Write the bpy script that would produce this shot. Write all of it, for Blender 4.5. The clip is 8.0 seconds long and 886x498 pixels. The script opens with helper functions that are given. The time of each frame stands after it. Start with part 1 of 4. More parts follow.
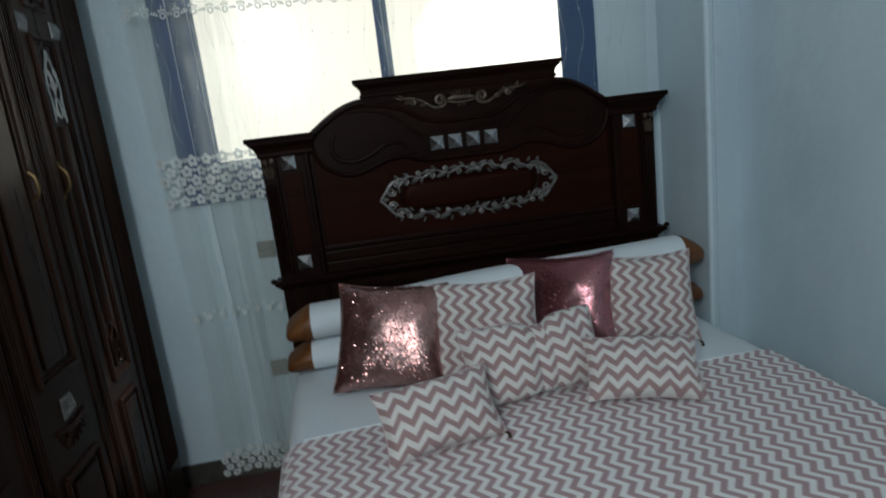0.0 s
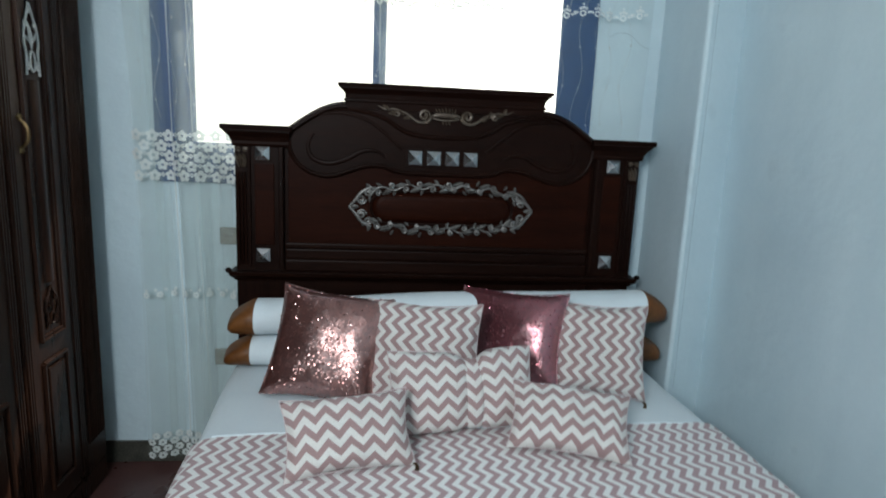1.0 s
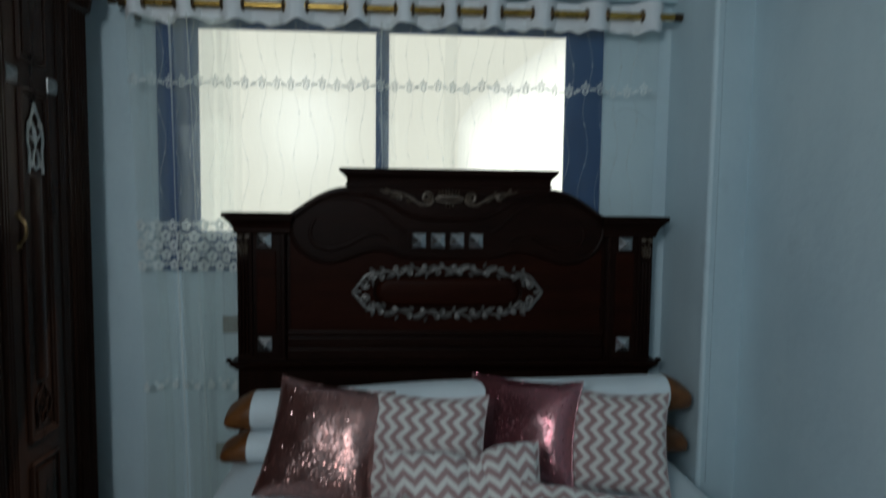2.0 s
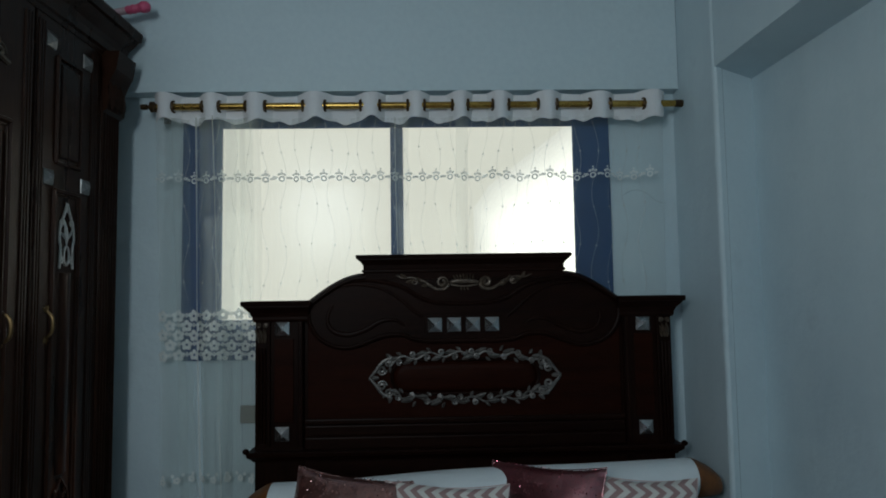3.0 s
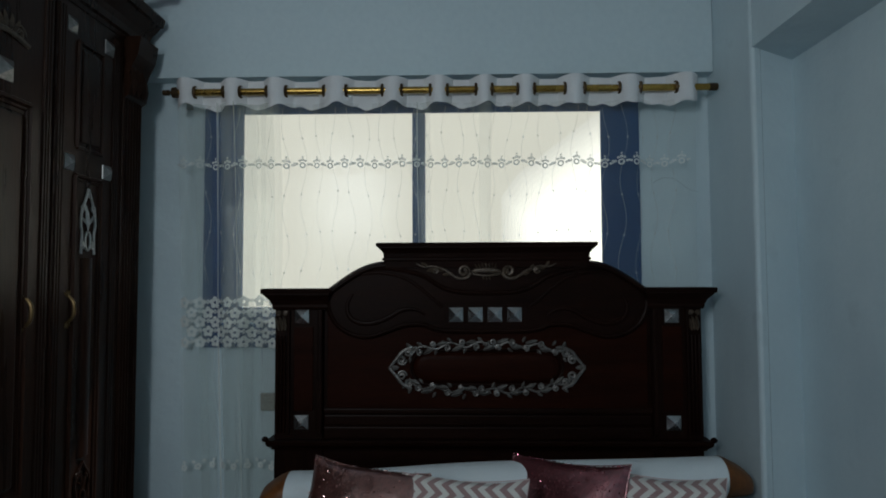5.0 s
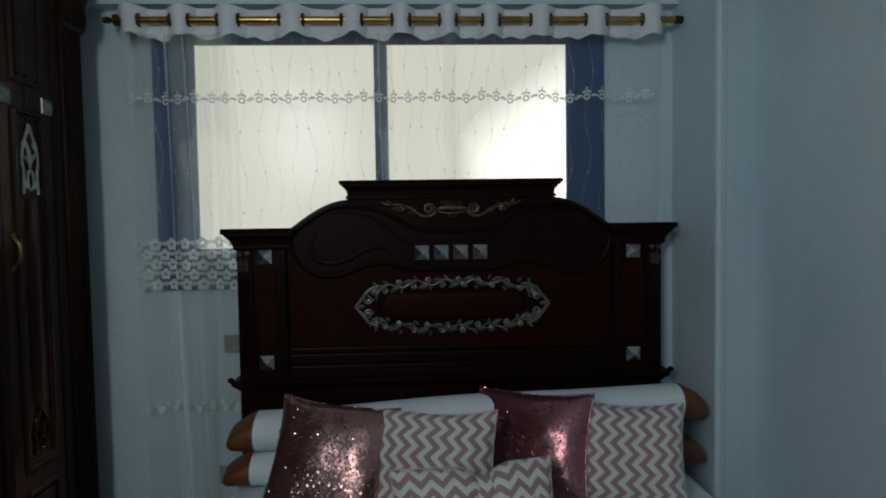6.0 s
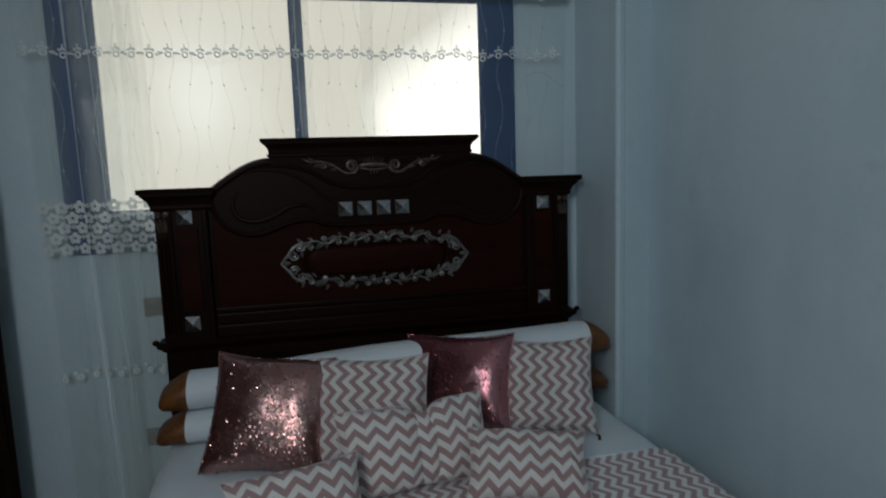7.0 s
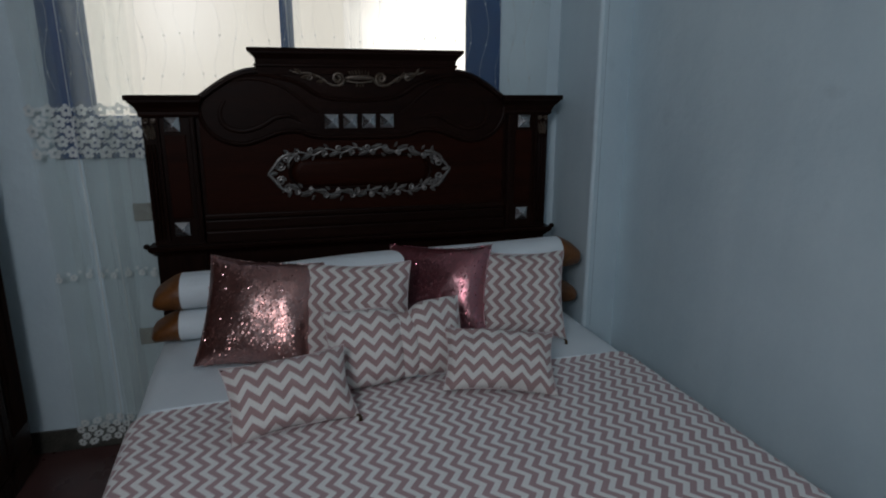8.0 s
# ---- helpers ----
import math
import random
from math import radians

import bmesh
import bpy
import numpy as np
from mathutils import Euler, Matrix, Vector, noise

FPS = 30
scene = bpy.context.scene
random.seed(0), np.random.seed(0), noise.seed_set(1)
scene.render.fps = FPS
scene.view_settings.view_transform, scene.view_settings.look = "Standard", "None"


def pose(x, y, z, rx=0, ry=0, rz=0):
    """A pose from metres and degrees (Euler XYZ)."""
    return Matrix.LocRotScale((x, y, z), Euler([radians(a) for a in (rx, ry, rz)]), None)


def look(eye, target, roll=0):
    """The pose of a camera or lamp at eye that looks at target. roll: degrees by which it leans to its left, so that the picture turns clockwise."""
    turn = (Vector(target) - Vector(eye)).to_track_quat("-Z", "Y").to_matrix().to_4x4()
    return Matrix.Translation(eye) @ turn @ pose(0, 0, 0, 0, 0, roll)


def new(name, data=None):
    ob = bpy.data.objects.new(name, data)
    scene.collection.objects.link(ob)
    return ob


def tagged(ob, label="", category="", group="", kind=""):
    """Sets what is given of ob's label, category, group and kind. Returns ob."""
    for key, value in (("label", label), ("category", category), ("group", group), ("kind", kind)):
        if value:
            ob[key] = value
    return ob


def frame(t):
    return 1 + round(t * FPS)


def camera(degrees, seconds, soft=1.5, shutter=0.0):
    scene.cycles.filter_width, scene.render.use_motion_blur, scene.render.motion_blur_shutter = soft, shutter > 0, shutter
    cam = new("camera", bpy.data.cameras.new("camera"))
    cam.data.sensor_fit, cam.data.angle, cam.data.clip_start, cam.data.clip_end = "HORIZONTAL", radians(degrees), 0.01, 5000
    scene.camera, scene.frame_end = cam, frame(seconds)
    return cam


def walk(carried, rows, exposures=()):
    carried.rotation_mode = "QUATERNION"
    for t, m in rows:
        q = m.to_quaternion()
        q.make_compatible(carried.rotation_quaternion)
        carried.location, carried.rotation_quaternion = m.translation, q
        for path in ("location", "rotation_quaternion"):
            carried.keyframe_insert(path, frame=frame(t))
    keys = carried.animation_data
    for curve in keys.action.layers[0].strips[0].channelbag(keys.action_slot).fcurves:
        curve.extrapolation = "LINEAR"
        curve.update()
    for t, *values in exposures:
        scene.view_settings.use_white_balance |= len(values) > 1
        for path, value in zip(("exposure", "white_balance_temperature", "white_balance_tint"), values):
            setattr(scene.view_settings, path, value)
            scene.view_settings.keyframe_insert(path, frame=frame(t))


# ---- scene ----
cam = camera(71.8, 8.0, soft=1.8, shutter=0.4)
PATH = [
    (0, (-0.449, -2.502, 1.484), (-0.211, -0.562, 1.061), -6.8),
    (0.5, (-0.360, -2.526, 1.478), (-0.097, -0.613, 0.958), -1.5),
    (1, (-0.258, -2.475, 1.483), (-0.045, -0.522, 1.110), 2.5),
    (1.5, (-0.172, -2.430, 1.483), (-0.184, -0.458, 1.146), 3.4),
    (2, (-0.154, -2.394, 1.516), (-0.044, -0.402, 1.375), 0.7),
    (2.2, (-0.164, -2.390, 1.520), (-0.056, -0.393, 1.540), -0.2),
    (3.5, (-0.125, -2.441, 1.518), (-0.104, -0.446, 1.656), -0.3),
    (4, (-0.124, -2.430, 1.524), (-0.128, -0.434, 1.657), 0.1),
    (5.3, (-0.107, -2.355, 1.515), (-0.159, -0.357, 1.573), -0.3),
    (5.5, (-0.121, -2.349, 1.521), (-0.138, -0.349, 1.539), -0.1),
    (6, (-0.142, -2.348, 1.498), (-0.051, -0.352, 1.408), -0.9),
    (6.5, (-0.208, -2.400, 1.508), (0.079, -0.425, 1.371), -1.5),
    (7, (-0.252, -2.438, 1.504), (0.164, -0.497, 1.260), -1.9),
    (7.5, (-0.258, -2.480, 1.478), (0.255, -0.588, 1.083), -1.5),
    (8, (-0.293, -2.541, 1.479), (0.180, -0.659, 0.993), -0.0),
]
EXPOSURES = [(0.0, 0.43, 6450, 9), (0.5, 1.13, 6500, 10), (1.0, 1.26, 6450, 8), (1.5, 0.69, 6400, 8), (2.0, -0.02, 6250, 5), (3.5, -0.20, 6300, 6), (5.5, -0.26, 6400, 8), (6.5, -0.28, 6430, 8), (7.5, -0.20, 6460, 14), (8.0, -0.20, 6470, 16)]
walk(cam, [(t, look(eye, target, roll)) for t, eye, target, roll in PATH], EXPOSURES)

# ---- world, sun and large lights ----
world = bpy.data.worlds.new("world")
scene.world = world
world.use_nodes = True
wn, wl = world.node_tree.nodes, world.node_tree.links
sky = wn.new("ShaderNodeTexSky")
sky.sky_type, sky.sun_disc = "NISHITA", False
sky.sun_elevation, sky.sun_rotation = radians(48), radians(35)
wl.new(sky.outputs[0], wn["Background"].inputs[0])
wn["Background"].inputs[1].default_value = 0.10

sun = new("sun", bpy.data.lights.new("sun", "SUN"))
sun.data.energy, sun.data.angle, sun.data.color = 2.5, radians(0.5), (1.0, 0.95, 0.86)
sun.matrix_world = look((6, 9, 12), (0, 3, 0))

# Unseen rear source, assumed from sequin highlights and the heading tape's shadow.
rear_light = new("assumed_rear_daylight", bpy.data.lights.new("assumed_rear_daylight", "AREA"))
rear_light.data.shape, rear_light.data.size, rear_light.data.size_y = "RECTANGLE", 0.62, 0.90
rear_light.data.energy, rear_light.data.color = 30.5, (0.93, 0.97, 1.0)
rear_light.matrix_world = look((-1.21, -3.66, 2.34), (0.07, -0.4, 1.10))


# ---- materials ----
def material(name):
    m = bpy.data.materials.new(name)
    m.use_nodes = True
    nt = m.node_tree
    return m, nt.nodes, nt.links, nt.nodes["Principled BSDF"]


def noise_tex(n, l, scale, detail=4.0, stretch=None, coords="Object"):
    tc = n.new("ShaderNodeTexCoord")
    tex = n.new("ShaderNodeTexNoise")
    tex.inputs["Scale"].default_value, tex.inputs["Detail"].default_value = scale, detail
    if stretch:
        mp = n.new("ShaderNodeMapping")
        mp.inputs["Scale"].default_value = stretch
        l.new(tc.outputs[coords], mp.inputs[0])
        l.new(mp.outputs[0], tex.inputs["Vector"])
    else:
        l.new(tc.outputs[coords], tex.inputs["Vector"])
    return tex


def surface(name, dark, light, rough=0.5, metal=0.0, scale=3.0, fine=60.0, bump=0.1, stretch=None, coat=0.0, spread=0.12, sheen=0.0, gloss=0.5):
    """Two colours mixed by coarse and fine noise, with rough patches and fine relief."""
    m, n, l, b = material(name)
    big = noise_tex(n, l, scale, 5.0, stretch)
    small = noise_tex(n, l, fine, 3.0, stretch)
    add = n.new("ShaderNodeMath")
    add.operation = "MULTIPLY_ADD"
    add.inputs[1].default_value = 0.45
    l.new(small.outputs[0], add.inputs[0])
    scaled = n.new("ShaderNodeMath")
    scaled.operation = "MULTIPLY"
    scaled.inputs[1].default_value = 0.55
    l.new(big.outputs[0], scaled.inputs[0])
    l.new(scaled.outputs[0], add.inputs[2])
    ramp = n.new("ShaderNodeValToRGB")
    ramp.color_ramp.elements[0].position, ramp.color_ramp.elements[1].position = 0.34, 0.66
    ramp.color_ramp.elements[0].color, ramp.color_ramp.elements[1].color = (*dark, 1), (*light, 1)
    l.new(add.outputs[0], ramp.inputs[0])
    l.new(ramp.outputs[0], b.inputs["Base Color"])
    rr = n.new("ShaderNodeMapRange")
    rr.inputs[3].default_value, rr.inputs[4].default_value = rough - spread, rough + spread
    l.new(big.outputs[0], rr.inputs[0])
    l.new(rr.outputs[0], b.inputs["Roughness"])
    b.inputs["Metallic"].default_value = metal
    b.inputs["Coat Weight"].default_value = coat
    b.inputs["Specular IOR Level"].default_value = gloss
    b.inputs["Sheen Weight"].default_value = sheen
    if bump:
        bp = n.new("ShaderNodeBump")
        bp.inputs["Strength"].default_value, bp.inputs["Distance"].default_value = bump, 0.004
        l.new(small.outputs[0], bp.inputs["Height"])
        l.new(bp.outputs[0], b.inputs["Normal"])
    return m


def chevron(name, pale, pink, period=0.052, rise=0.021, pitch=0.041):
    """Printed zigzag cotton; the UV map is in metres."""
    m, n, l, b = material(name)
    uv = n.new("ShaderNodeTexCoord")
    sep = n.new("ShaderNodeSeparateXYZ")
    wob = noise_tex(n, l, 9.0, 2.0)
    l.new(uv.outputs["UV"], sep.inputs[0])

    def math_node(op, a, c=None, d=None):
        k = n.new("ShaderNodeMath")
        k.operation = op
        for i, v in enumerate((a, c, d)):
            if v is None:
                continue
            if isinstance(v, (int, float)):
                k.inputs[i].default_value = v
            else:
                l.new(v, k.inputs[i])
        return k.outputs[0]

    tri = math_node("PINGPONG", sep.outputs[0], period / 2)
    height = math_node("MULTIPLY_ADD", tri, rise / (period / 2), sep.outputs[1])
    height = math_node("MULTIPLY_ADD", wob.outputs[0], 0.008, height)
    band = math_node("PINGPONG", height, pitch / 2)
    ramp = n.new("ShaderNodeMapRange")
    ramp.inputs[1].default_value, ramp.inputs[2].default_value = pitch * 0.225, pitch * 0.265
    l.new(band, ramp.inputs[0])
    fade = noise_tex(n, l, 420.0, 2.0)
    mix = n.new("ShaderNodeMix")
    mix.data_type = "RGBA"
    mix.inputs[6].default_value, mix.inputs[7].default_value = (*pale, 1), (*pink, 1)
    l.new(ramp.outputs[0], mix.inputs[0])
    thread = n.new("ShaderNodeMix")
    thread.data_type, thread.blend_type = "RGBA", "MULTIPLY"
    thread.inputs[0].default_value = 0.35
    l.new(mix.outputs[2], thread.inputs[6])
    l.new(fade.outputs[0], thread.inputs[7])
    bright = n.new("ShaderNodeHueSaturation")
    bright.inputs["Value"].default_value = 1.2
    l.new(thread.outputs[2], bright.inputs["Color"])
    l.new(bright.outputs[0], b.inputs["Base Color"])
    b.inputs["Roughness"].default_value = 0.85
    b.inputs["Sheen Weight"].default_value = 0.15
    bp = n.new("ShaderNodeBump")
    bp.inputs["Strength"].default_value, bp.inputs["Distance"].default_value = 0.25, 0.002
    l.new(fade.outputs[0], bp.inputs["Height"])
    l.new(bp.outputs[0], b.inputs["Normal"])
    return m


def sequins(name, dark, light):
    """Overlapping metallic sequins: every cell has a tilt and a tint of its own."""
    m, n, l, b = material(name)
    tc = n.new("ShaderNodeTexCoord")
    mp = n.new("ShaderNodeMapping")
    mp.inputs["Scale"].default_value = (0.8, 0.7, 1.0)
    l.new(tc.outputs["UV"], mp.inputs[0])
    vor = n.new("ShaderNodeTexVoronoi")
    vor.inputs["Scale"].default_value = 240.0
    l.new(mp.outputs[0], vor.inputs["Vector"])
    sub = n.new("ShaderNodeVectorMath")
    sub.operation = "SUBTRACT"
    sub.inputs[1].default_value = (0.5, 0.5, 0.5)
    l.new(vor.outputs["Color"], sub.inputs[0])
    ruffle = noise_tex(n, l, 14.0, 3.0)
    sub2 = n.new("ShaderNodeVectorMath")
    sub2.operation = "SUBTRACT"
    sub2.inputs[1].default_value = (0.5, 0.5, 0.5)
    l.new(ruffle.outputs["Color"], sub2.inputs[0])
    parts = n.new("ShaderNodeSeparateColor")
    l.new(vor.outputs["Color"], parts.inputs[0])
    rare = n.new("ShaderNodeMath")
    rare.operation = "POWER"
    rare.inputs[1].default_value = 7.0
    l.new(parts.outputs[2], rare.inputs[0])
    swing = n.new("ShaderNodeMath")
    swing.operation = "MULTIPLY_ADD"
    swing.inputs[1].default_value, swing.inputs[2].default_value = 0.70, 0.10
    l.new(rare.outputs[0], swing.inputs[0])
    tilt = n.new("ShaderNodeVectorMath")
    tilt.operation = "MULTIPLY_ADD"
    l.new(swing.outputs[0], tilt.inputs[1])
    l.new(sub.outputs[0], tilt.inputs[0])
    half = n.new("ShaderNodeVectorMath")
    half.operation = "SCALE"
    half.inputs["Scale"].default_value = 0.22
    l.new(sub2.outputs[0], half.inputs[0])
    geo = n.new("ShaderNodeNewGeometry")
    sum_ = n.new("ShaderNodeVectorMath")
    sum_.operation = "ADD"
    l.new(geo.outputs["Normal"], sum_.inputs[0])
    l.new(half.outputs[0], sum_.inputs[1])
    l.new(sum_.outputs[0], tilt.inputs[2])
    nz = n.new("ShaderNodeVectorMath")
    nz.operation = "NORMALIZE"
    l.new(tilt.outputs[0], nz.inputs[0])
    l.new(nz.outputs[0], b.inputs["Normal"])
    ramp = n.new("ShaderNodeValToRGB")
    ramp.color_ramp.elements[0].position, ramp.color_ramp.elements[1].position = 0.2, 0.9
    ramp.color_ramp.elements[0].color, ramp.color_ramp.elements[1].color = (*dark, 1), (*light, 1)
    l.new(vor.outputs["Color"], ramp.inputs[0])
    l.new(ramp.outputs[0], b.inputs["Base Color"])
    l.new(nz.outputs[0], b.inputs["Coat Normal"])
    b.inputs["Coat Weight"].default_value, b.inputs["Coat Roughness"].default_value, b.inputs["Coat IOR"].default_value = 0.75, 0.34, 2.8
    b.inputs["Metallic"].default_value, b.inputs["Roughness"].default_value = 0.84, 0.27
    return m


def sheer(name, colour, clear, vary=0.1, body=0.5):
    m, n, l, b = material(name)
    weave = noise_tex(n, l, 260.0, 2.0, (1, 1, 0.25))
    tr, tl, df = n.new("ShaderNodeBsdfTransparent"), n.new("ShaderNodeBsdfTranslucent"), n.new("ShaderNodeBsdfDiffuse")
    tl.inputs[0].default_value = df.inputs[0].default_value = (*colour, 1)
    cloth, mix = n.new("ShaderNodeMixShader"), n.new("ShaderNodeMixShader")
    cloth.inputs[0].default_value = body
    l.new(tl.outputs[0], cloth.inputs[1])
    l.new(df.outputs[0], cloth.inputs[2])
    rr = n.new("ShaderNodeMapRange")
    rr.inputs[3].default_value, rr.inputs[4].default_value = clear - vary, clear + vary
    l.new(weave.outputs[0], rr.inputs[0])
    l.new(rr.outputs[0], mix.inputs[0])
    l.new(cloth.outputs[0], mix.inputs[1])
    l.new(tr.outputs[0], mix.inputs[2])
    l.new(mix.outputs[0], n["Material Output"].inputs[0])
    return m


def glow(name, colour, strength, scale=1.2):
    """The wall across the lane, its daylight put into emission."""
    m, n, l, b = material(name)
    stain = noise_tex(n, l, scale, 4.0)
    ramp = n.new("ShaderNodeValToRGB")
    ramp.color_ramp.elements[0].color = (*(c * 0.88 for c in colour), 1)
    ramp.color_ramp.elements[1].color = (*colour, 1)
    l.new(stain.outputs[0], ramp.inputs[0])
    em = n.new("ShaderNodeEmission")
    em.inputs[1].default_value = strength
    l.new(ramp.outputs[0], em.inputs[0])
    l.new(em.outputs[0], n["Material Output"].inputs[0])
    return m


def wall_paint(name, dark, light):
    """Old emulsion over hand-trowelled plaster: broad blotches, faint drips, scuffs and shallow unevenness."""
    m, n, l, b = material(name)
    broad, drip, scuff, fine = noise_tex(n, l, 1.1, 4.0), noise_tex(n, l, 3.0, 3.0, (2.2, 2.2, 0.35)), noise_tex(n, l, 5.5, 6.0), noise_tex(n, l, 60.0, 3.0)
    total = None
    for tex, weight in ((broad, 0.42), (drip, 0.26), (scuff, 0.22), (fine, 0.10)):
        k = n.new("ShaderNodeMath")
        k.operation = "MULTIPLY_ADD"
        k.inputs[1].default_value = weight
        k.inputs[2].default_value = 0.0
        l.new(tex.outputs[0], k.inputs[0])
        if total:
            l.new(total, k.inputs[2])
        total = k.outputs[0]
    ramp = n.new("ShaderNodeValToRGB")
    ramp.color_ramp.elements[0].position, ramp.color_ramp.elements[1].position = 0.36, 0.62
    ramp.color_ramp.elements[0].color, ramp.color_ramp.elements[1].color = (*dark, 1), (*light, 1)
    l.new(total, ramp.inputs[0])
    stain = n.new("ShaderNodeMapRange")
    stain.inputs[1].default_value, stain.inputs[2].default_value = 0.66, 0.74
    stain.inputs[3].default_value, stain.inputs[4].default_value = 0.0, 0.22
    l.new(scuff.outputs[0], stain.inputs[0])
    mix = n.new("ShaderNodeMix")
    mix.data_type = "RGBA"
    mix.inputs[7].default_value = (dark[0] * 0.62, dark[1] * 0.64, dark[2] * 0.66, 1)
    l.new(stain.outputs[0], mix.inputs[0])
    l.new(ramp.outputs[0], mix.inputs[6])
    l.new(mix.outputs[2], b.inputs["Base Color"])
    rr = n.new("ShaderNodeMapRange")
    rr.inputs[3].default_value, rr.inputs[4].default_value = 0.48, 0.72
    l.new(scuff.outputs[0], rr.inputs[0])
    l.new(rr.outputs[0], b.inputs["Roughness"])
    low, high = n.new("ShaderNodeBump"), n.new("ShaderNodeBump")
    low.inputs["Strength"].default_value, low.inputs["Distance"].default_value = 0.30, 0.03
    high.inputs["Strength"].default_value, high.inputs["Distance"].default_value = 0.12, 0.004
    l.new(scuff.outputs[0], low.inputs["Height"])
    l.new(fine.outputs[0], high.inputs["Height"])
    l.new(low.outputs[0], high.inputs["Normal"])
    l.new(high.outputs[0], b.inputs["Normal"])
    return m


WALL = wall_paint("pale_blue_wall_paint", (0.49, 0.615, 0.675), (0.59, 0.715, 0.765))
BEAM = surface("pale_blue_beam_paint", (0.52, 0.65, 0.71), (0.58, 0.71, 0.76), 0.6, 0, 1.0, 45, 0.12)
CRACK = surface("crack_shade_blue_plaster", (0.30, 0.39, 0.43), (0.38, 0.48, 0.53), 0.7, 0, 8, 90, 0.1)
CEIL = surface("white_ceiling_paint", (0.74, 0.76, 0.76), (0.80, 0.81, 0.81), 0.7, 0, 1.5, 50, 0.1)
FLOOR = surface("red_brown_floor_tile", (0.055, 0.024, 0.022), (0.10, 0.045, 0.04), 0.3, 0, 5, 90, 0.05)
SKIRT = surface("speckled_skirting_tile", (0.018, 0.020, 0.017), (0.085, 0.082, 0.068), 0.35, 0, 14, 120, 0.1)
BLUE = surface("navy_window_paint", (0.003, 0.036, 0.135), (0.006, 0.060, 0.190), 0.45, 0, 4, 70, 0.1)
WOOD = surface("dark_walnut_gloss", (0.0055, 0.0020, 0.0013), (0.0150, 0.0050, 0.0029), 0.42, 0, 2.5, 26, 0.06, (6, 6, 0.6), 0.0, gloss=0.07)
WOODX = surface("dark_walnut_gloss_crosswise", (0.0055, 0.0020, 0.0013), (0.0150, 0.0050, 0.0029), 0.42, 0, 2.5, 26, 0.06, (0.6, 6, 6), 0.0, gloss=0.07)
WARD = surface("wardrobe_walnut_gloss", (0.013, 0.0056, 0.0034), (0.038, 0.0162, 0.0096), 0.30, 0, 2.5, 26, 0.06, (6, 6, 0.6), 0.0, gloss=0.12)
RED = surface("mahogany_veneer", (0.0108, 0.0028, 0.0015), (0.0245, 0.0058, 0.0026), 0.42, 0, 2.2, 24, 0.05, (0.6, 6, 6), 0.0, gloss=0.05)
SILVER = surface("antiqued_silver_paint", (0.065, 0.063, 0.058), (0.25, 0.245, 0.235), 0.42, 0.4, 30, 140, 0.2)
# Darker copy of the stud metal, dim wardrobe light put into its colour.
STUDW = surface("shaded_stud_metal", (0.14, 0.14, 0.14), (0.30, 0.30, 0.295), 0.32, 0.8, 20, 120, 0.08)
PALE = surface("pale_silver_paint", (0.28, 0.29, 0.28), (0.52, 0.53, 0.52), 0.45, 0.3, 30, 140, 0.2)
STUD = surface("silver_stud_metal", (0.42, 0.43, 0.44), (0.66, 0.67, 0.68), 0.24, 0.95, 20, 120, 0.08)
GILT = surface("rubbed_gilt_carving", (0.028, 0.019, 0.013), (0.13, 0.098, 0.07), 0.42, 0.3, 40, 120, 0.2)
BRASS = surface("polished_brass", (0.36, 0.22, 0.05), (0.60, 0.40, 0.11), 0.27, 0.95, 12, 120, 0.05)
OLDBRASS = surface("dulled_brass", (0.07, 0.045, 0.02), (0.16, 0.105, 0.045), 0.38, 0.8, 12, 90, 0.05)
BRONZE = surface("dark_bronze", (0.05, 0.03, 0.018), (0.13, 0.085, 0.04), 0.4, 0.8, 12, 90, 0.05)
SHEET = surface("white_cotton_sheet", (0.62, 0.71, 0.755), (0.71, 0.785, 0.82), 0.85, 0, 4, 300, 0.2, sheen=0.1)
COTTON = surface("white_heading_tape", (0.70, 0.73, 0.76), (0.80, 0.82, 0.84), 0.85, 0, 8, 300, 0.2)
SATIN = surface("amber_satin", (0.080, 0.026, 0.005), (0.170, 0.062, 0.011), 0.5, 0, 9, 80, 0.1)
SOCKET = surface("aged_white_plastic", (0.15, 0.145, 0.12), (0.24, 0.23, 0.19), 0.4, 0, 10, 90, 0.03)
DARK = surface("black_socket_hole", (0.01, 0.01, 0.01), (0.02, 0.02, 0.02), 0.6, 0, 10, 90, 0.0)
PINK = surface("pink_plastic", (0.52, 0.07, 0.16), (0.64, 0.11, 0.22), 0.35, 0, 10, 90, 0.03)
SHAFT = surface("pale_pink_plastic", (0.50, 0.36, 0.40), (0.62, 0.48, 0.52), 0.25, 0, 10, 90, 0.03)
MATTRESS = surface("quilted_ticking", (0.60, 0.60, 0.58), (0.70, 0.70, 0.68), 0.8, 0, 6, 150, 0.2)
ZIGZAG = chevron("zigzag_cushion_cotton", (0.64, 0.635, 0.61), (0.325, 0.218, 0.216), 0.059, 0.029, 0.0435)
SEAM = surface("cushion_seam_cotton", (0.46, 0.38, 0.38), (0.58, 0.50, 0.50), 0.85, 0, 20, 300, 0.2)
ZIGBED = chevron("zigzag_bedspread_cotton", (0.80, 0.81, 0.80), (0.42, 0.295, 0.305), 0.066, 0.026, 0.038)
ROSE = sequins("rose_copper_sequins", (0.14, 0.033, 0.024), (0.55, 0.175, 0.135))
BERRY = sequins("berry_pink_sequins", (0.17, 0.014, 0.026), (0.58, 0.080, 0.125))
GLINT = surface("single_rose_sequins", (0.42, 0.22, 0.20), (0.75, 0.52, 0.50), 0.22, 0.95, 40, 200, 0.0, spread=0.05)
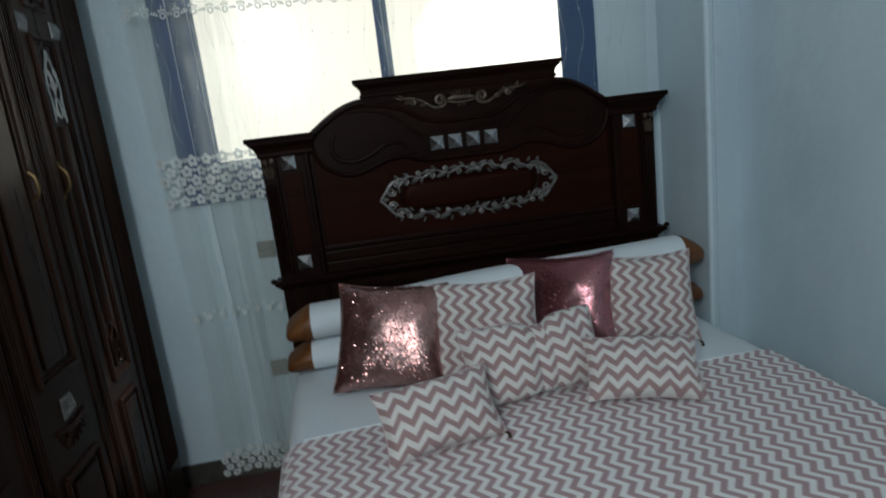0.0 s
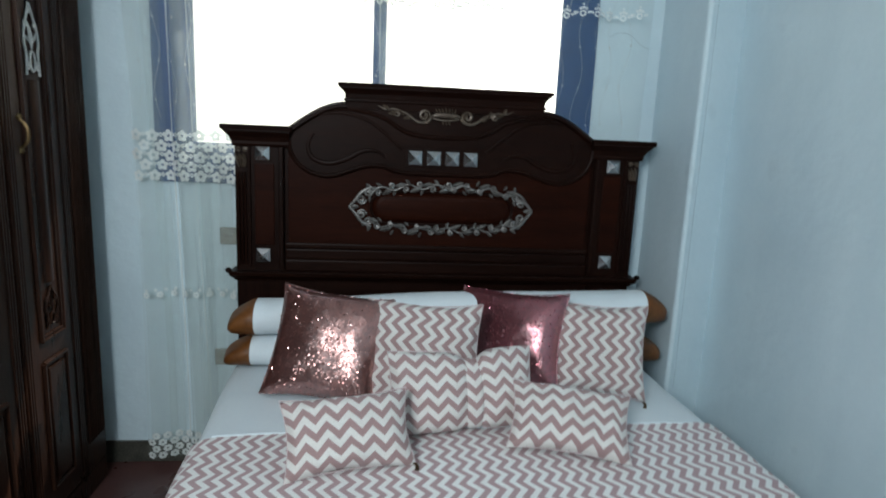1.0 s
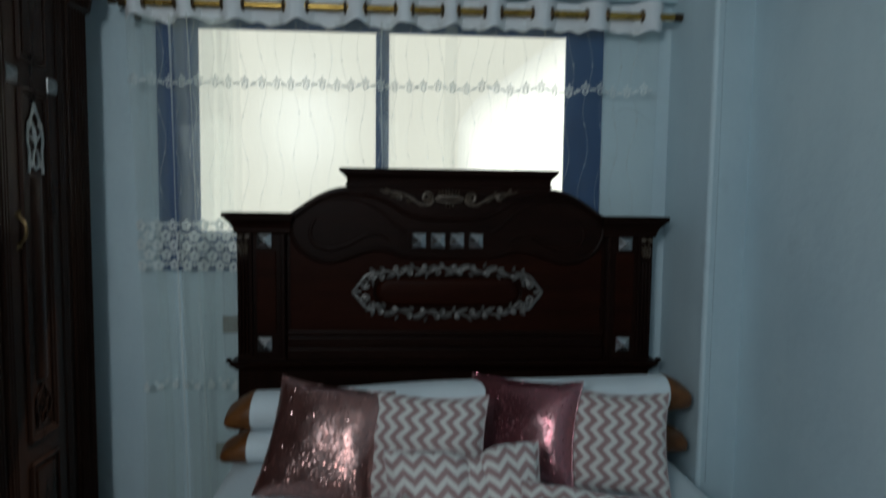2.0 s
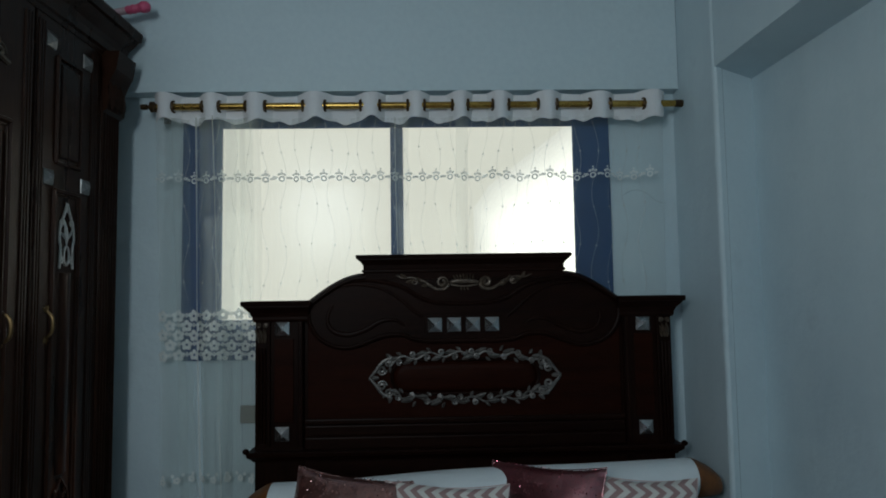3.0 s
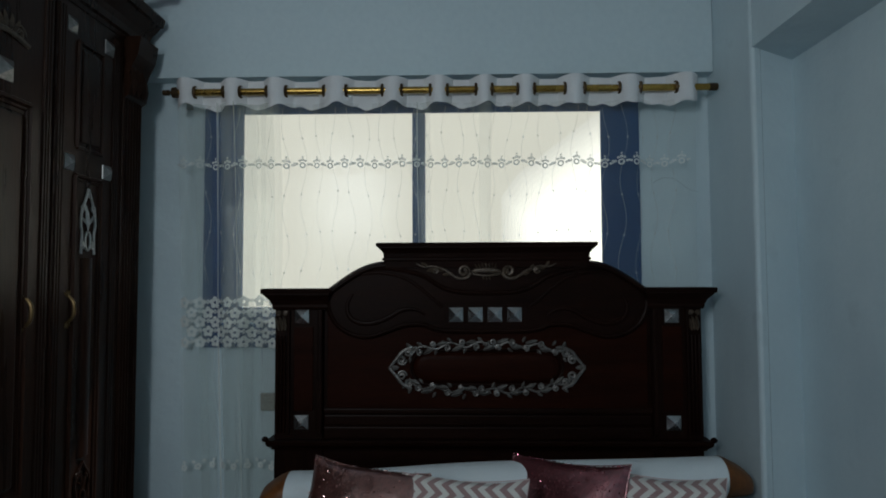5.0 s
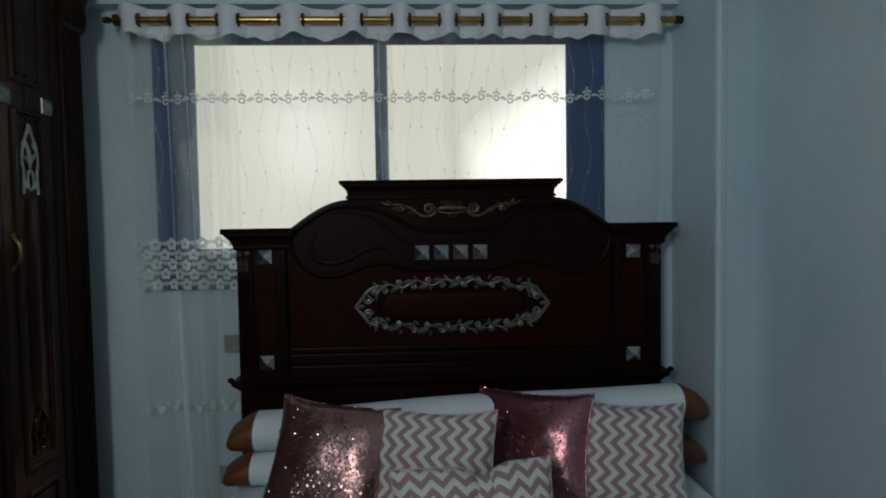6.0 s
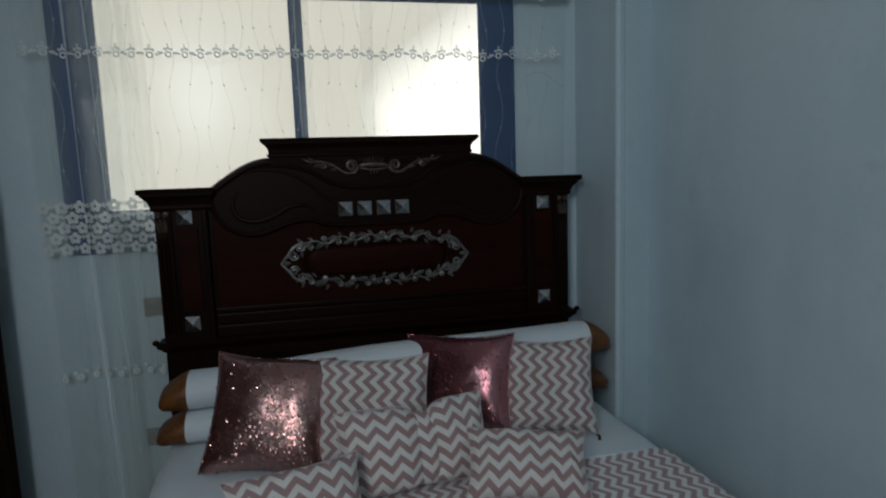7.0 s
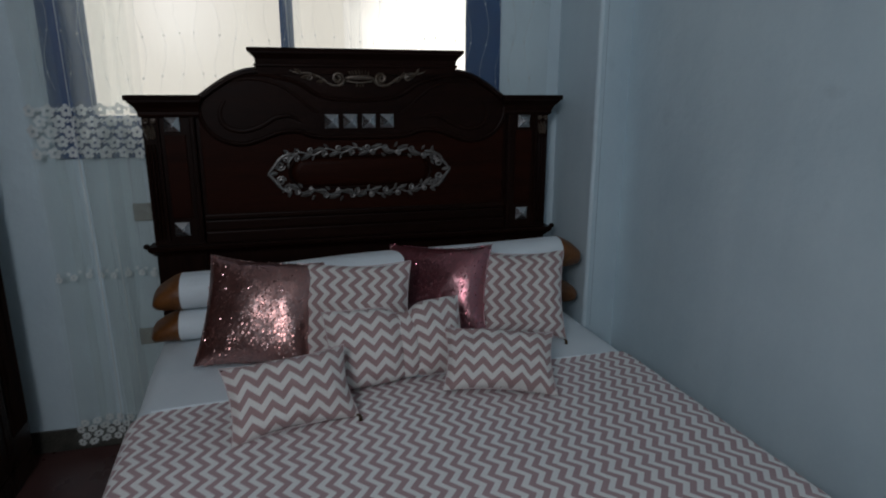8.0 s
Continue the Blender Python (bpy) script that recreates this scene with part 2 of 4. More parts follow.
GLINTRED = surface("single_berry_sequins", (0.36, 0.09, 0.13), (0.68, 0.30, 0.36), 0.16, 0.95, 40, 200, 0.0, spread=0.05)
VOILE = sheer("white_voile", (0.74, 0.85, 0.79), 0.885, 0.03)
GATHER = sheer("gathered_white_voile", (0.76, 0.85, 0.80), 0.87, 0.03)
EDGE = sheer("doubled_voile_edge", (0.82, 0.88, 0.86), 0.50, 0.08, 0.75)
LACE = sheer("white_embroidery", (0.84, 0.88, 0.87), 0.10, 0.08, 0.8)
THREAD = sheer("white_thread", (0.78, 0.82, 0.83), 0.45)
LANE = glow("cream_lane_wall_glow", (1.0, 0.955, 0.83), 1.0)
glass, gn, gl, gb = material("window_glass")
gt, gg, gm = gn.new("ShaderNodeBsdfTransparent"), gn.new("ShaderNodeBsdfGlossy"), gn.new("ShaderNodeMixShader")
gt.inputs[0].default_value = (0.95, 0.96, 0.95, 1)
gg.inputs["Roughness"].default_value = 0.22
gm.inputs[0].default_value = 0.02
gl.new(gt.outputs[0], gm.inputs[1])
gl.new(gg.outputs[0], gm.inputs[2])
gl.new(gm.outputs[0], gn["Material Output"].inputs[0])


# ---- builders ----
def part(name, bm, mat, parent=None, label="", smooth=False):
    me = bpy.data.meshes.new(name)
    bmesh.ops.recalc_face_normals(bm, faces=bm.faces)
    bm.to_mesh(me)
    bm.free()
    if smooth:
        for p in me.polygons:
            p.use_smooth = True
        me.set_sharp_from_angle(angle=radians(38))
    me.materials.append(mat)
    ob = new(name, me)
    if parent:
        ob.parent = parent
    if label:
        ob["label"] = label
    return ob


def thing(name, at, label, category, group="", kind=""):
    ob = new(name)
    ob.empty_display_size = 0.05
    ob.matrix_world = at if isinstance(at, Matrix) else Matrix.Translation(at)
    return tagged(ob, label, category, group, kind)


def box(bm, x0, x1, y0, y1, z0, z1, bevel=0.0):
    vs = bmesh.ops.create_cube(bm, size=1.0)["verts"]
    for v in vs:
        v.co = Vector((x0 + (v.co.x + 0.5) * (x1 - x0), y0 + (v.co.y + 0.5) * (y1 - y0), z0 + (v.co.z + 0.5) * (z1 - z0)))
    if bevel:
        edges = list({e for v in vs for e in v.link_edges})
        bmesh.ops.bevel(bm, geom=edges, offset=bevel, segments=2, affect="EDGES", profile=0.6)
    return bm


def boxed(x0, x1, y0, y1, z0, z1, bevel=0.0):
    return box(bmesh.new(), x0, x1, y0, y1, z0, z1, bevel)


def smooth_line(points, steps=8):
    """A rounded line through the points."""
    pts = [Vector(p) for p in points]
    out = []
    for i in range(len(pts) - 1):
        a, b, c, d = pts[max(i - 1, 0)], pts[i], pts[i + 1], pts[min(i + 2, len(pts) - 1)]
        for k in range(steps):
            t = k / steps
            out.append(0.5 * ((2 * b) + (c - a) * t + (2 * a - 5 * b + 4 * c - d) * t * t + (3 * b - a - 3 * c + d) * t ** 3))
    return out + [pts[-1]]


def tube(bm, line, radius, segs=6, flat=1.0, taper=None, closed=False):
    """A round moulding along a line that lies about in the xz plane; flat squeezes it along y."""
    n = len(line)
    rings = []
    for i, p in enumerate(line):
        a, b = (line[i - 1], line[(i + 1) % n]) if closed else (line[max(i - 1, 0)], line[min(i + 1, n - 1)])
        d = (Vector(b) - Vector(a))
        d = d.normalized() if d.length > 1e-9 else Vector((1, 0, 0))
        side = d.cross(Vector((0, 1, 0)))
        side = side.normalized() if side.length > 1e-6 else Vector((1, 0, 0))
        up = side.cross(d)
        r = radius * (taper(i / (n - 1)) if taper else 1.0)
        rings.append([bm.verts.new(Vector(p) + side * r * math.cos(q) + up * r * flat * math.sin(q)) for q in (2 * math.pi * k / segs for k in range(segs))])
    for i in range(n if closed else n - 1):
        r0, r1 = rings[i], rings[(i + 1) % n]
        for k in range(segs):
            bm.faces.new((r0[k], r0[(k + 1) % segs], r1[(k + 1) % segs], r1[k]))
    if not closed:
        bm.faces.new(rings[0])
        bm.faces.new(rings[-1])
    return bm


def scroll(bm, cx, cz, size, start, turns, y, radius, hand=1, squeeze=0.8):
    """A carved volute: a spiral that thins towards its eye."""
    n = int(14 * abs(turns)) + 4
    line = []
    for i in range(n):
        t = i / (n - 1)
        a = start + hand * turns * 2 * math.pi * t
        r = size * (1 - 0.82 * t)
        line.append((cx + r * math.cos(a), y, cz + r * math.sin(a)))
    tube(bm, line, radius, 5, squeeze, lambda t: 0.55 + 0.75 * t)


def leaf(bm, cx, cz, angle, length, width, y, depth):
    """A carved acanthus leaf with a ridge."""
    ca, sa = math.cos(angle), math.sin(angle)
    n = 7
    left, mid, right = [], [], []
    for i in range(n):
        t = i / (n - 1)
        w = width * math.sin(math.pi * min(1, t * 0.92 + 0.06)) ** 0.8 * (1 + 0.18 * (i % 2))
        bend = 0.18 * length * t * t
        for lst, off, dy in ((left, w / 2, 0.0), (mid, 0, -depth * math.sin(math.pi * (0.1 + 0.85 * t))), (right, -w / 2, 0.0)):
            px, pz = t * length, off + bend
            lst.append(bm.verts.new((cx + px * ca - pz * sa, y + dy, cz + px * sa + pz * ca)))
    for i in range(n - 1):
        bm.faces.new((left[i], mid[i], mid[i + 1], left[i + 1]))
        bm.faces.new((mid[i], right[i], right[i + 1], mid[i + 1]))
    bm.faces.new(left + right[::-1])


def stack(bm, rings):
    """A moulded block: rectangles (z, x0, x1, y0, y1) lofted upwards."""
    loops = [[bm.verts.new(c) for c in ((x0, y0, z), (x1, y0, z), (x1, y1, z), (x0, y1, z))] for z, x0, x1, y0, y1 in rings]
    for a, b in zip(loops, loops[1:]):
        for k in range(4):
            bm.faces.new((a[k], a[(k + 1) % 4], b[(k + 1) % 4], b[k]))
    bm.faces.new(loops[0])
    bm.faces.new(loops[-1])
    return bm


def pyramid(size, depth):
    """A faceted stud that points along -y."""
    bm = bmesh.new()
    s = size / 2
    base = [bm.verts.new(c) for c in ((-s, 0, -s), (s, 0, -s), (s, 0, s), (-s, 0, s))]
    rim = [bm.verts.new((c.co.x * 0.94, -0.004, c.co.z * 0.94)) for c in base]
    tip = bm.verts.new((0, -depth, 0))
    bm.faces.new(base)
    for k in range(4):
        bm.faces.new((base[k], base[(k + 1) % 4], rim[(k + 1) % 4], rim[k]))
        bm.faces.new((rim[k], rim[(k + 1) % 4], tip))
    return bm


def plate(bm, outline, y0, y1):
    """A flat board cut to an outline in the xz plane."""
    front = [bm.verts.new((x, y0, z)) for x, z in outline]
    back = [bm.verts.new((x, y1, z)) for x, z in outline]
    f = [bm.faces.new(front), bm.faces.new(back)]
    for k in range(len(front)):
        j = (k + 1) % len(front)
        bm.faces.new((front[k], front[j], back[j], back[k]))
    bmesh.ops.triangulate(bm, faces=f)
    return bm


# ---- the room ----
BACK, RIGHT, RECESS, LEFT, FRONT, HIGH = 0.13, 0.917, 1.088, -1.97, -3.60, 2.95
GX0, GX1, GZ0, GZ1 = -0.992, 0.476, 1.404, 2.201
WX0, WX1, WZ0, WZ1 = -1.12, 0.60, 1.30, 2.256

bm = bmesh.new()
box(bm, LEFT - 0.2, WX0, BACK, BACK + 0.15, 0, HIGH)
box(bm, WX1, RIGHT + 0.4, BACK, BACK + 0.15, 0, HIGH)
box(bm, WX0, WX1, BACK, BACK + 0.15, 0, WZ0)
box(bm, WX0, WX1, BACK, BACK + 0.15, WZ1, HIGH)
tagged(part("wall_north", bm, WALL), "pale blue painted wall with the window opening", "wall", kind="structure")
tagged(part("beam_north", boxed(LEFT, RIGHT - 0.002, 0.062, BACK - 0.002, 2.340, HIGH - 0.002, 0.003), BEAM), "pale blue plastered beam above the window", "beam", kind="structure")
bm = bmesh.new()
# the pier's return slants back into the recess
PIER = -0.245
plan = [(RIGHT, BACK - 0.002), (RIGHT, PIER + 0.012), (RIGHT + 0.004, PIER + 0.004), (RIGHT + 0.013, PIER), (RECESS, PIER + 0.055), (RECESS + 0.012, FRONT), (1.40, FRONT), (1.40, BACK - 0.002)]
loops = [[bm.verts.new((x, y, z)) for x, y in plan] for z in (0, HIGH)]
for k in range(len(plan)):
    j = (k + 1) % len(plan)
    bm.faces.new((loops[0][k], loops[0][j], loops[1][j], loops[1][k]))
bm.faces.new(loops[0])
bm.faces.new(loops[1])
# the lintel's soffit dips towards the recess
head = [(RIGHT + 0.006, PIER + 0.002, 2.322), (RECESS + 0.05, PIER + 0.075, 2.285), (RECESS + 0.05, FRONT, 2.285), (RIGHT + 0.03, FRONT, 2.322)]
loops = [[bm.verts.new((x, y, z)) for x, y, z in head], [bm.verts.new((x, y, HIGH - 0.003)) for x, y, z in head]]
for k in range(4):
    j = (k + 1) % 4
    bm.faces.new((loops[0][k], loops[0][j], loops[1][j], loops[1][k]))
bm.faces.new(loops[0])
bm.faces.new(loops[1])
tagged(part("wall_east", bm, WALL), "pale blue painted wall with a tall shallow recess", "wall", kind="structure")
tagged(part("wall_west", boxed(LEFT - 0.2, LEFT, FRONT, BACK - 0.002, 0, HIGH), WALL), "pale blue painted wall behind the wardrobe", "wall", kind="structure")
# Unseen wall; the high opening is added for the assumed rear light.
bm = bmesh.new()
box(bm, LEFT - 0.2, -1.56, FRONT - 0.2, FRONT - 0.002, 0, HIGH)
box(bm, -0.86, 1.4, FRONT - 0.2, FRONT - 0.002, 0, HIGH)
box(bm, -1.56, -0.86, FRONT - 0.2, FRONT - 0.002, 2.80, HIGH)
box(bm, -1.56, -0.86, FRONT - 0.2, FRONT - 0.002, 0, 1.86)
tagged(part("wall_south", bm, WALL), "pale blue painted wall with an assumed high opening", "wall", kind="structure")
tagged(part("floor", boxed(LEFT - 0.2, 1.4, FRONT - 0.2, BACK + 0.2, -0.12, 0), FLOOR), "dark red-brown glossy floor", "floor", kind="structure")
tagged(part("ceiling", boxed(LEFT - 0.2, 1.4, FRONT - 0.2, BACK + 0.22, HIGH + 0.002, HIGH + 0.15), CEIL), "plain white ceiling", "ceiling", kind="structure")
bm = boxed(LEFT, RIGHT - 0.002, BACK - 0.014, BACK - 0.002, 0.002, 0.10, 0.002)
tagged(part("baseboard", bm, SKIRT), "dark speckled skirting tiles", "baseboard", kind="structure")

north = bpy.data.objects["wall_north"]
# Hairline crack as a thin tube, its shade put into the darker blue.
bm = bmesh.new()
tube(bm, smooth_line([(0.69, BACK, 1.905), (0.73, BACK, 1.925), (0.78, BACK, 1.918), (0.83, BACK, 1.88), (0.87, BACK, 1.868)], 6), 0.0012, 5)
part("plaster_crack", bm, CRACK, north, "fine crack in the paint")
east = bpy.data.objects["wall_east"]
# Corner bead line, darker blue standing for the shade in its groove.
bm = bmesh.new()
tube(bm, [Vector((RIGHT + 0.036, PIER + 0.0078, z)) for z in (0.5, 1.5, 2.319)], 0.0013, 5)
part("corner_bead", bm, CRACK, east, "fine line of the plaster corner bead")

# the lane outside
tagged(part("backdrop", boxed(-6, 5, 5.0, 5.1, -1.5, 6.0), LANE), "cream wall across the lane, glowing in place of daylight", "backdrop", kind="structure")
# Stepped glowing plates draw the sunlit patch and its soft edge.
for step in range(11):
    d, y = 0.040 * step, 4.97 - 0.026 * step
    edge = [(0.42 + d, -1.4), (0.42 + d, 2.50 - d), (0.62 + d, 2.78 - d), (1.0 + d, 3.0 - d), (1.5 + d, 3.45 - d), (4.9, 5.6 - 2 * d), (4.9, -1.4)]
    m = glow("lane_wall_sun_glow", (1.0, 0.965, 0.87), 1.0 + 0.10 * (step + 1))
    tagged(part("backdrop_sun_plate", plate(bmesh.new(), edge, y, y + 0.02), m), "glowing plate drawing the sunlit part of the lane wall", "backdrop", kind="structure")

# window: navy surround, mullion, two panes
win = thing("window_1", (0, BACK, 1.8), "two-pane window with a wide navy painted surround", "window", kind="structure")
win.matrix_world = Matrix()
for name, x0, x1, z0, z1 in (("surround_side", -1.155, GX0, 1.241, 2.272), ("surround_side", GX1, 0.632, 1.241, 2.272),
                             ("surround_top", GX0 + 0.001, GX1 - 0.001, GZ1, 2.272), ("surround_bottom", GX0 + 0.001, GX1 - 0.001, 1.241, GZ0)):
    part(name, boxed(x0, x1, BACK - 0.014, BACK - 0.002, z0, z1, 0.003), BLUE, win)
part("mullion", boxed(-0.294, -0.241, BACK - 0.012, BACK + 0.03, GZ0 + 0.001, GZ1 - 0.001, 0.004), BLUE, win)
for x0, x1 in ((WX0 + 0.002, -1.025), (0.525, WX1 - 0.002)):
    part("sash_stile", boxed(x0, x1, BACK + 0.002, BACK + 0.03, WZ0 + 0.06, WZ1 - 0.022, 0.003), BLUE, win)
for z0, z1 in ((WZ0 + 0.002, WZ0 + 0.058), (WZ1 - 0.02, WZ1 - 0.002)):
    part("sash_rail", boxed(WX0 + 0.002, WX1 - 0.002, BACK + 0.002, BACK + 0.03, z0, z1, 0.003), BLUE, win)
for x0, x1 in ((-1.024, -0.296), (-0.239, 0.524)):
    pane = part("pane", boxed(x0, x1, BACK + 0.012, BACK + 0.016, WZ0 + 0.06, WZ1 - 0.022), glass, win)
    pane.visible_shadow = False

# ---- curtain ----
TABS = [-1.195, -1.008, -0.837, -0.594, -0.363, -0.181, 0.0, 0.161, 0.353, 0.572, 0.795]
ROD_Y, ROD_Z = 0.03, 2.269


def wave(x):
    """Phase of the folds: whole turns at the tabs."""
    if x <= TABS[0]:
        return (x - TABS[0]) / 0.17
    for i in range(len(TABS) - 1):
        if x <= TABS[i + 1]:
            return i + (x - TABS[i]) / (TABS[i + 1] - TABS[i])
    return len(TABS) - 1 + (x - TABS[-1]) / 0.2


def curtain_line():
    """Plan of the hanging voile."""
    legs = [(-1.232, 0.83, 0.0)]
    out = []
    for a, b, dy in legs:
        n = max(4, int(abs(b - a) / 0.008))
        for k in range(n):
            out.append((a + (b - a) * k / n, dy))
    out.append((0.83, 0.0))
    ys = [p[1] for p in out]
    ys = [sum(ys[max(0, i - 3):i + 4]) / len(ys[max(0, i - 3):i + 4]) for i in range(len(ys))]
    return [(p[0], y) for p, y in zip(out, ys)]


PLAN = curtain_line()
LENGTHS = [0.0]
for (xa, ya), (xb, yb) in zip(PLAN, PLAN[1:]):
    LENGTHS.append(LENGTHS[-1] + math.hypot(xb - xa, yb - ya))


def cloth_at(s, z):
    """The voile at s metres along its width and height z."""
    i = min(max(np.searchsorted(LENGTHS, s) - 1, 0), len(PLAN) - 2)
    t = (s - LENGTHS[i]) / max(1e-6, LENGTHS[i + 1] - LENGTHS[i])
    x, dy = (PLAN[i][k] + t * (PLAN[i + 1][k] - PLAN[i][k]) for k in (0, 1))
    fall = min(1.0, max(0.0, (2.23 - z) / 0.55))
    deep = 0.022 * (1 - fall) + 0.015 * fall
    y = (ROD_Y + 0.006) * (1 - fall) + 0.092 * fall - deep * math.cos(2 * math.pi * wave(x))
    y += 0.003 * math.sin(23 * x + 3 * z) * fall
    x += 0.012 * math.sin(2.1 * z + 5 * x) * fall
    return Vector((x, y + dy * 0.8, z))


def off(s, z, d=0.003):
    p = cloth_at(s, z)
    return Vector((p.x, p.y - d, p.z))


curtain = thing("sheer_curtain", (0, 0, 0), "white sheer voile curtain with embroidered flower bands on a brass rod", "curtain")
bm = bmesh.new()
zs = [0.045 + (2.222 - 0.045) * k / 44 for k in range(45)]
cols = [[bm.verts.new(cloth_at(s, z + (0.006 * math.sin(40 * s) if z < 0.05 else 0))) for z in zs] for s in LENGTHS]
for a, b in zip(cols, cols[1:]):
    for k in range(len(zs) - 1):
        bm.faces.new((a[k], b[k], b[k + 1], a[k + 1]))
part("voile", bm, VOILE, curtain, smooth=True)
# places where the cloth hangs gathered
for x0, x1, lean in ((-1.228, -1.130, 0.02), (-1.058, -0.84, 0.012), (-0.985, -0.875, -0.02), (-0.285, -0.215, -0.02), (-1.165, -1.105, 0.03), (-0.905, -0.815, 0.03), (-1.075, -1.015, 0.05), (-0.955, -0.915, -0.03), (-0.02, 0.03, 0.01)):
    puff = 0.018 if x1 < -0.9 and x0 > -1.3 else 0.010
    bm = bmesh.new()
    cols = []
    for k in range(9):
        col = []
        for z in zs:
            p = cloth_at(x0 + 1.232 + (x1 - x0) * k / 8 + lean * (2.2 - z) * 0.4, z)
            col.append(bm.verts.new((p.x, p.y - 0.004 - puff * math.sin(math.pi * k / 8) * min(1.0, 0.35 + (2.2 - z) / 1.2), p.z)))
        cols.append(col)
    for a, b in zip(cols, cols[1:]):
        for k in range(len(zs) - 1):
            bm.faces.new((a[k], b[k], b[k + 1], a[k + 1]))
    # the turned edge of the fold lies double
    for a, b in ((0, 1), (8, 7))[:1 if x0 == -1.058 else 0]:
        strip = []
        for p, q in zip(cols[a], cols[b]):
            w = (q.co - p.co).normalized() * 0.009
            strip.append((bm.verts.new(p.co + Vector((0, -0.0025, 0))), bm.verts.new(p.co + w + Vector((0, -0.003, 0)))))
        for p, q in zip(strip, strip[1:]):
            bm.faces.new((p[0], p[1], q[1], q[0]))
    part("gathered_fold", bm, GATHER, curtain, "denser gathered fold of voile", True)

# the edge where the voile turns back on itself
for x, lean, wide in ((-1.066, 0.006, 0.0085), (-0.268, -0.012, 0.004), (-0.992, 0.016, 0.004)):
    bm = bmesh.new()
    last = None
    for z in zs:
        p = cloth_at(x + 1.232 + lean * (2.2 - z), z)
        w = wide * (0.7 + 0.3 * math.sin(5 * z + 9 * x))
        pair = [bm.verts.new((p.x + dx, p.y - 0.026, z)) for dx in (-w / 2, w / 2)]
        if last:
            bm.faces.new((last[0], last[1], pair[1], pair[0]))
        last = pair
    part("fold_edge", bm, EDGE, curtain, "doubled white edge of a fold", True)

bm = bmesh.new()
n = 330
cols = []
for i in range(n + 1):
    x = -1.236 + (0.838 + 1.236) * i / n
    ph = 2 * math.pi * wave(x)
    y = ROD_Y - 0.026 * max(-1, min(1, 1.7 * (math.cos(ph) - 0.38)))
    low = 2.212 + 0.006 * math.sin(31 * x) + 0.004 * math.sin(83 * x) - 0.008 * (0.5 - 0.5 * math.cos(ph))
    high = 2.321 + 0.003 * math.sin(19 * x) - 0.003 * (0.5 - 0.5 * math.cos(ph))
    cols.append([bm.verts.new((x + 0.006 * math.sin(ph) * (k / 5), y + 0.003 * math.sin(5 * x + k), low + (high - low) * k / 5)) for k in range(6)])
for a, b in zip(cols, cols[1:]):
    for k in range(5):
        bm.faces.new((a[k], b[k], b[k + 1], a[k + 1]))
part("heading_tape", bm, COTTON, curtain, "opaque white eyelet heading", True)
for i in range(len(TABS) - 1):
    for q in (0.188, 0.812):
        x = TABS[i] + q * (TABS[i + 1] - TABS[i])
        ring = bmesh.new()
        rings = []
        for a in (2 * math.pi * k / 18 for k in range(18)):
            c = Vector((x, ROD_Y + 0.021 * math.cos(a), ROD_Z + 0.022 * math.sin(a)))
            rad = Vector((0, math.cos(a), math.sin(a)))
            rings.append([ring.verts.new(c + rad * 0.0045 * math.cos(b) + Vector((0.006 * math.sin(b), 0, 0))) for b in (2 * math.pi * j / 6 for j in range(6))])
        for k in range(18):
            for j in range(6):
                ring.faces.new((rings[k][j], rings[k][(j + 1) % 6], rings[(k + 1) % 18][(j + 1) % 6], rings[(k + 1) % 18][j]))
        part("eyelet", ring, BRONZE, curtain, "", True)


def stuff_part(name, bm, mat, parent, label=""):
    return tagged(part(name, bm, mat, parent, label), kind="stuff")


def blossom(bm, s, z, r, petals=5, turn=0.0):
    """A stitched flower: petals round a gap, lying on the voile."""
    for k in range(petals):
        a = turn + 2 * math.pi * k / petals
        cs, cz = s + r * 0.62 * math.cos(a), z + r * 0.62 * math.sin(a)
        vs = [bm.verts.new(off(cs + r * 0.44 * math.cos(b), cz + r * 0.44 * math.sin(b))) for b in (2 * math.pi * j / 7 for j in range(7))]
        bm.faces.new(vs)


def ring_of(bm, s, z, r0, r1):
    """A stitched ring."""
    pairs = [[bm.verts.new(off(s + r * math.cos(a), z + r * math.sin(a))) for r in (r0, r1)] for a in (2 * math.pi * j / 10 for j in range(10))]
    for j in range(10):
        a, b = pairs[j], pairs[(j + 1) % 10]
        bm.faces.new((a[0], b[0], b[1], a[1]))


def stitch(bm, pts, w=0.0006):
    last = None
    for s, z in pts:
        pair = [bm.verts.new(off(s - w, z)), bm.verts.new(off(s + w, z))]
        if last:
            bm.faces.new((last[0], last[1], pair[1], pair[0]))
        last = pair


rng = random.Random(4)
LONG = LENGTHS[-1]
bm = bmesh.new()
s = 0.03
k = 0
while s < LONG - 0.03:
    z = 1.975 + 0.005 * math.sin(k * 1.7)
    ring_of(bm, s, z, 0.0125, 0.0065)
    for dx, dz, r in ((-0.0105, 0.018, 0.0055), (0, 0.022, 0.006), (0.0105, 0.018, 0.0055), (0, 0.034, 0.004), (-0.021, 0.004, 0.0055), (0.021, 0.004, 0.0055), (-0.030, 0.006, 0.004), (0.030, 0.006, 0.004)):
        blossom(bm, s + dx, z + dz, r)
    s += 0.058
    k += 1
stuff_part("flower_border", bm, LACE, curtain, "row of small embroidered flowers")
bm = bmesh.new()
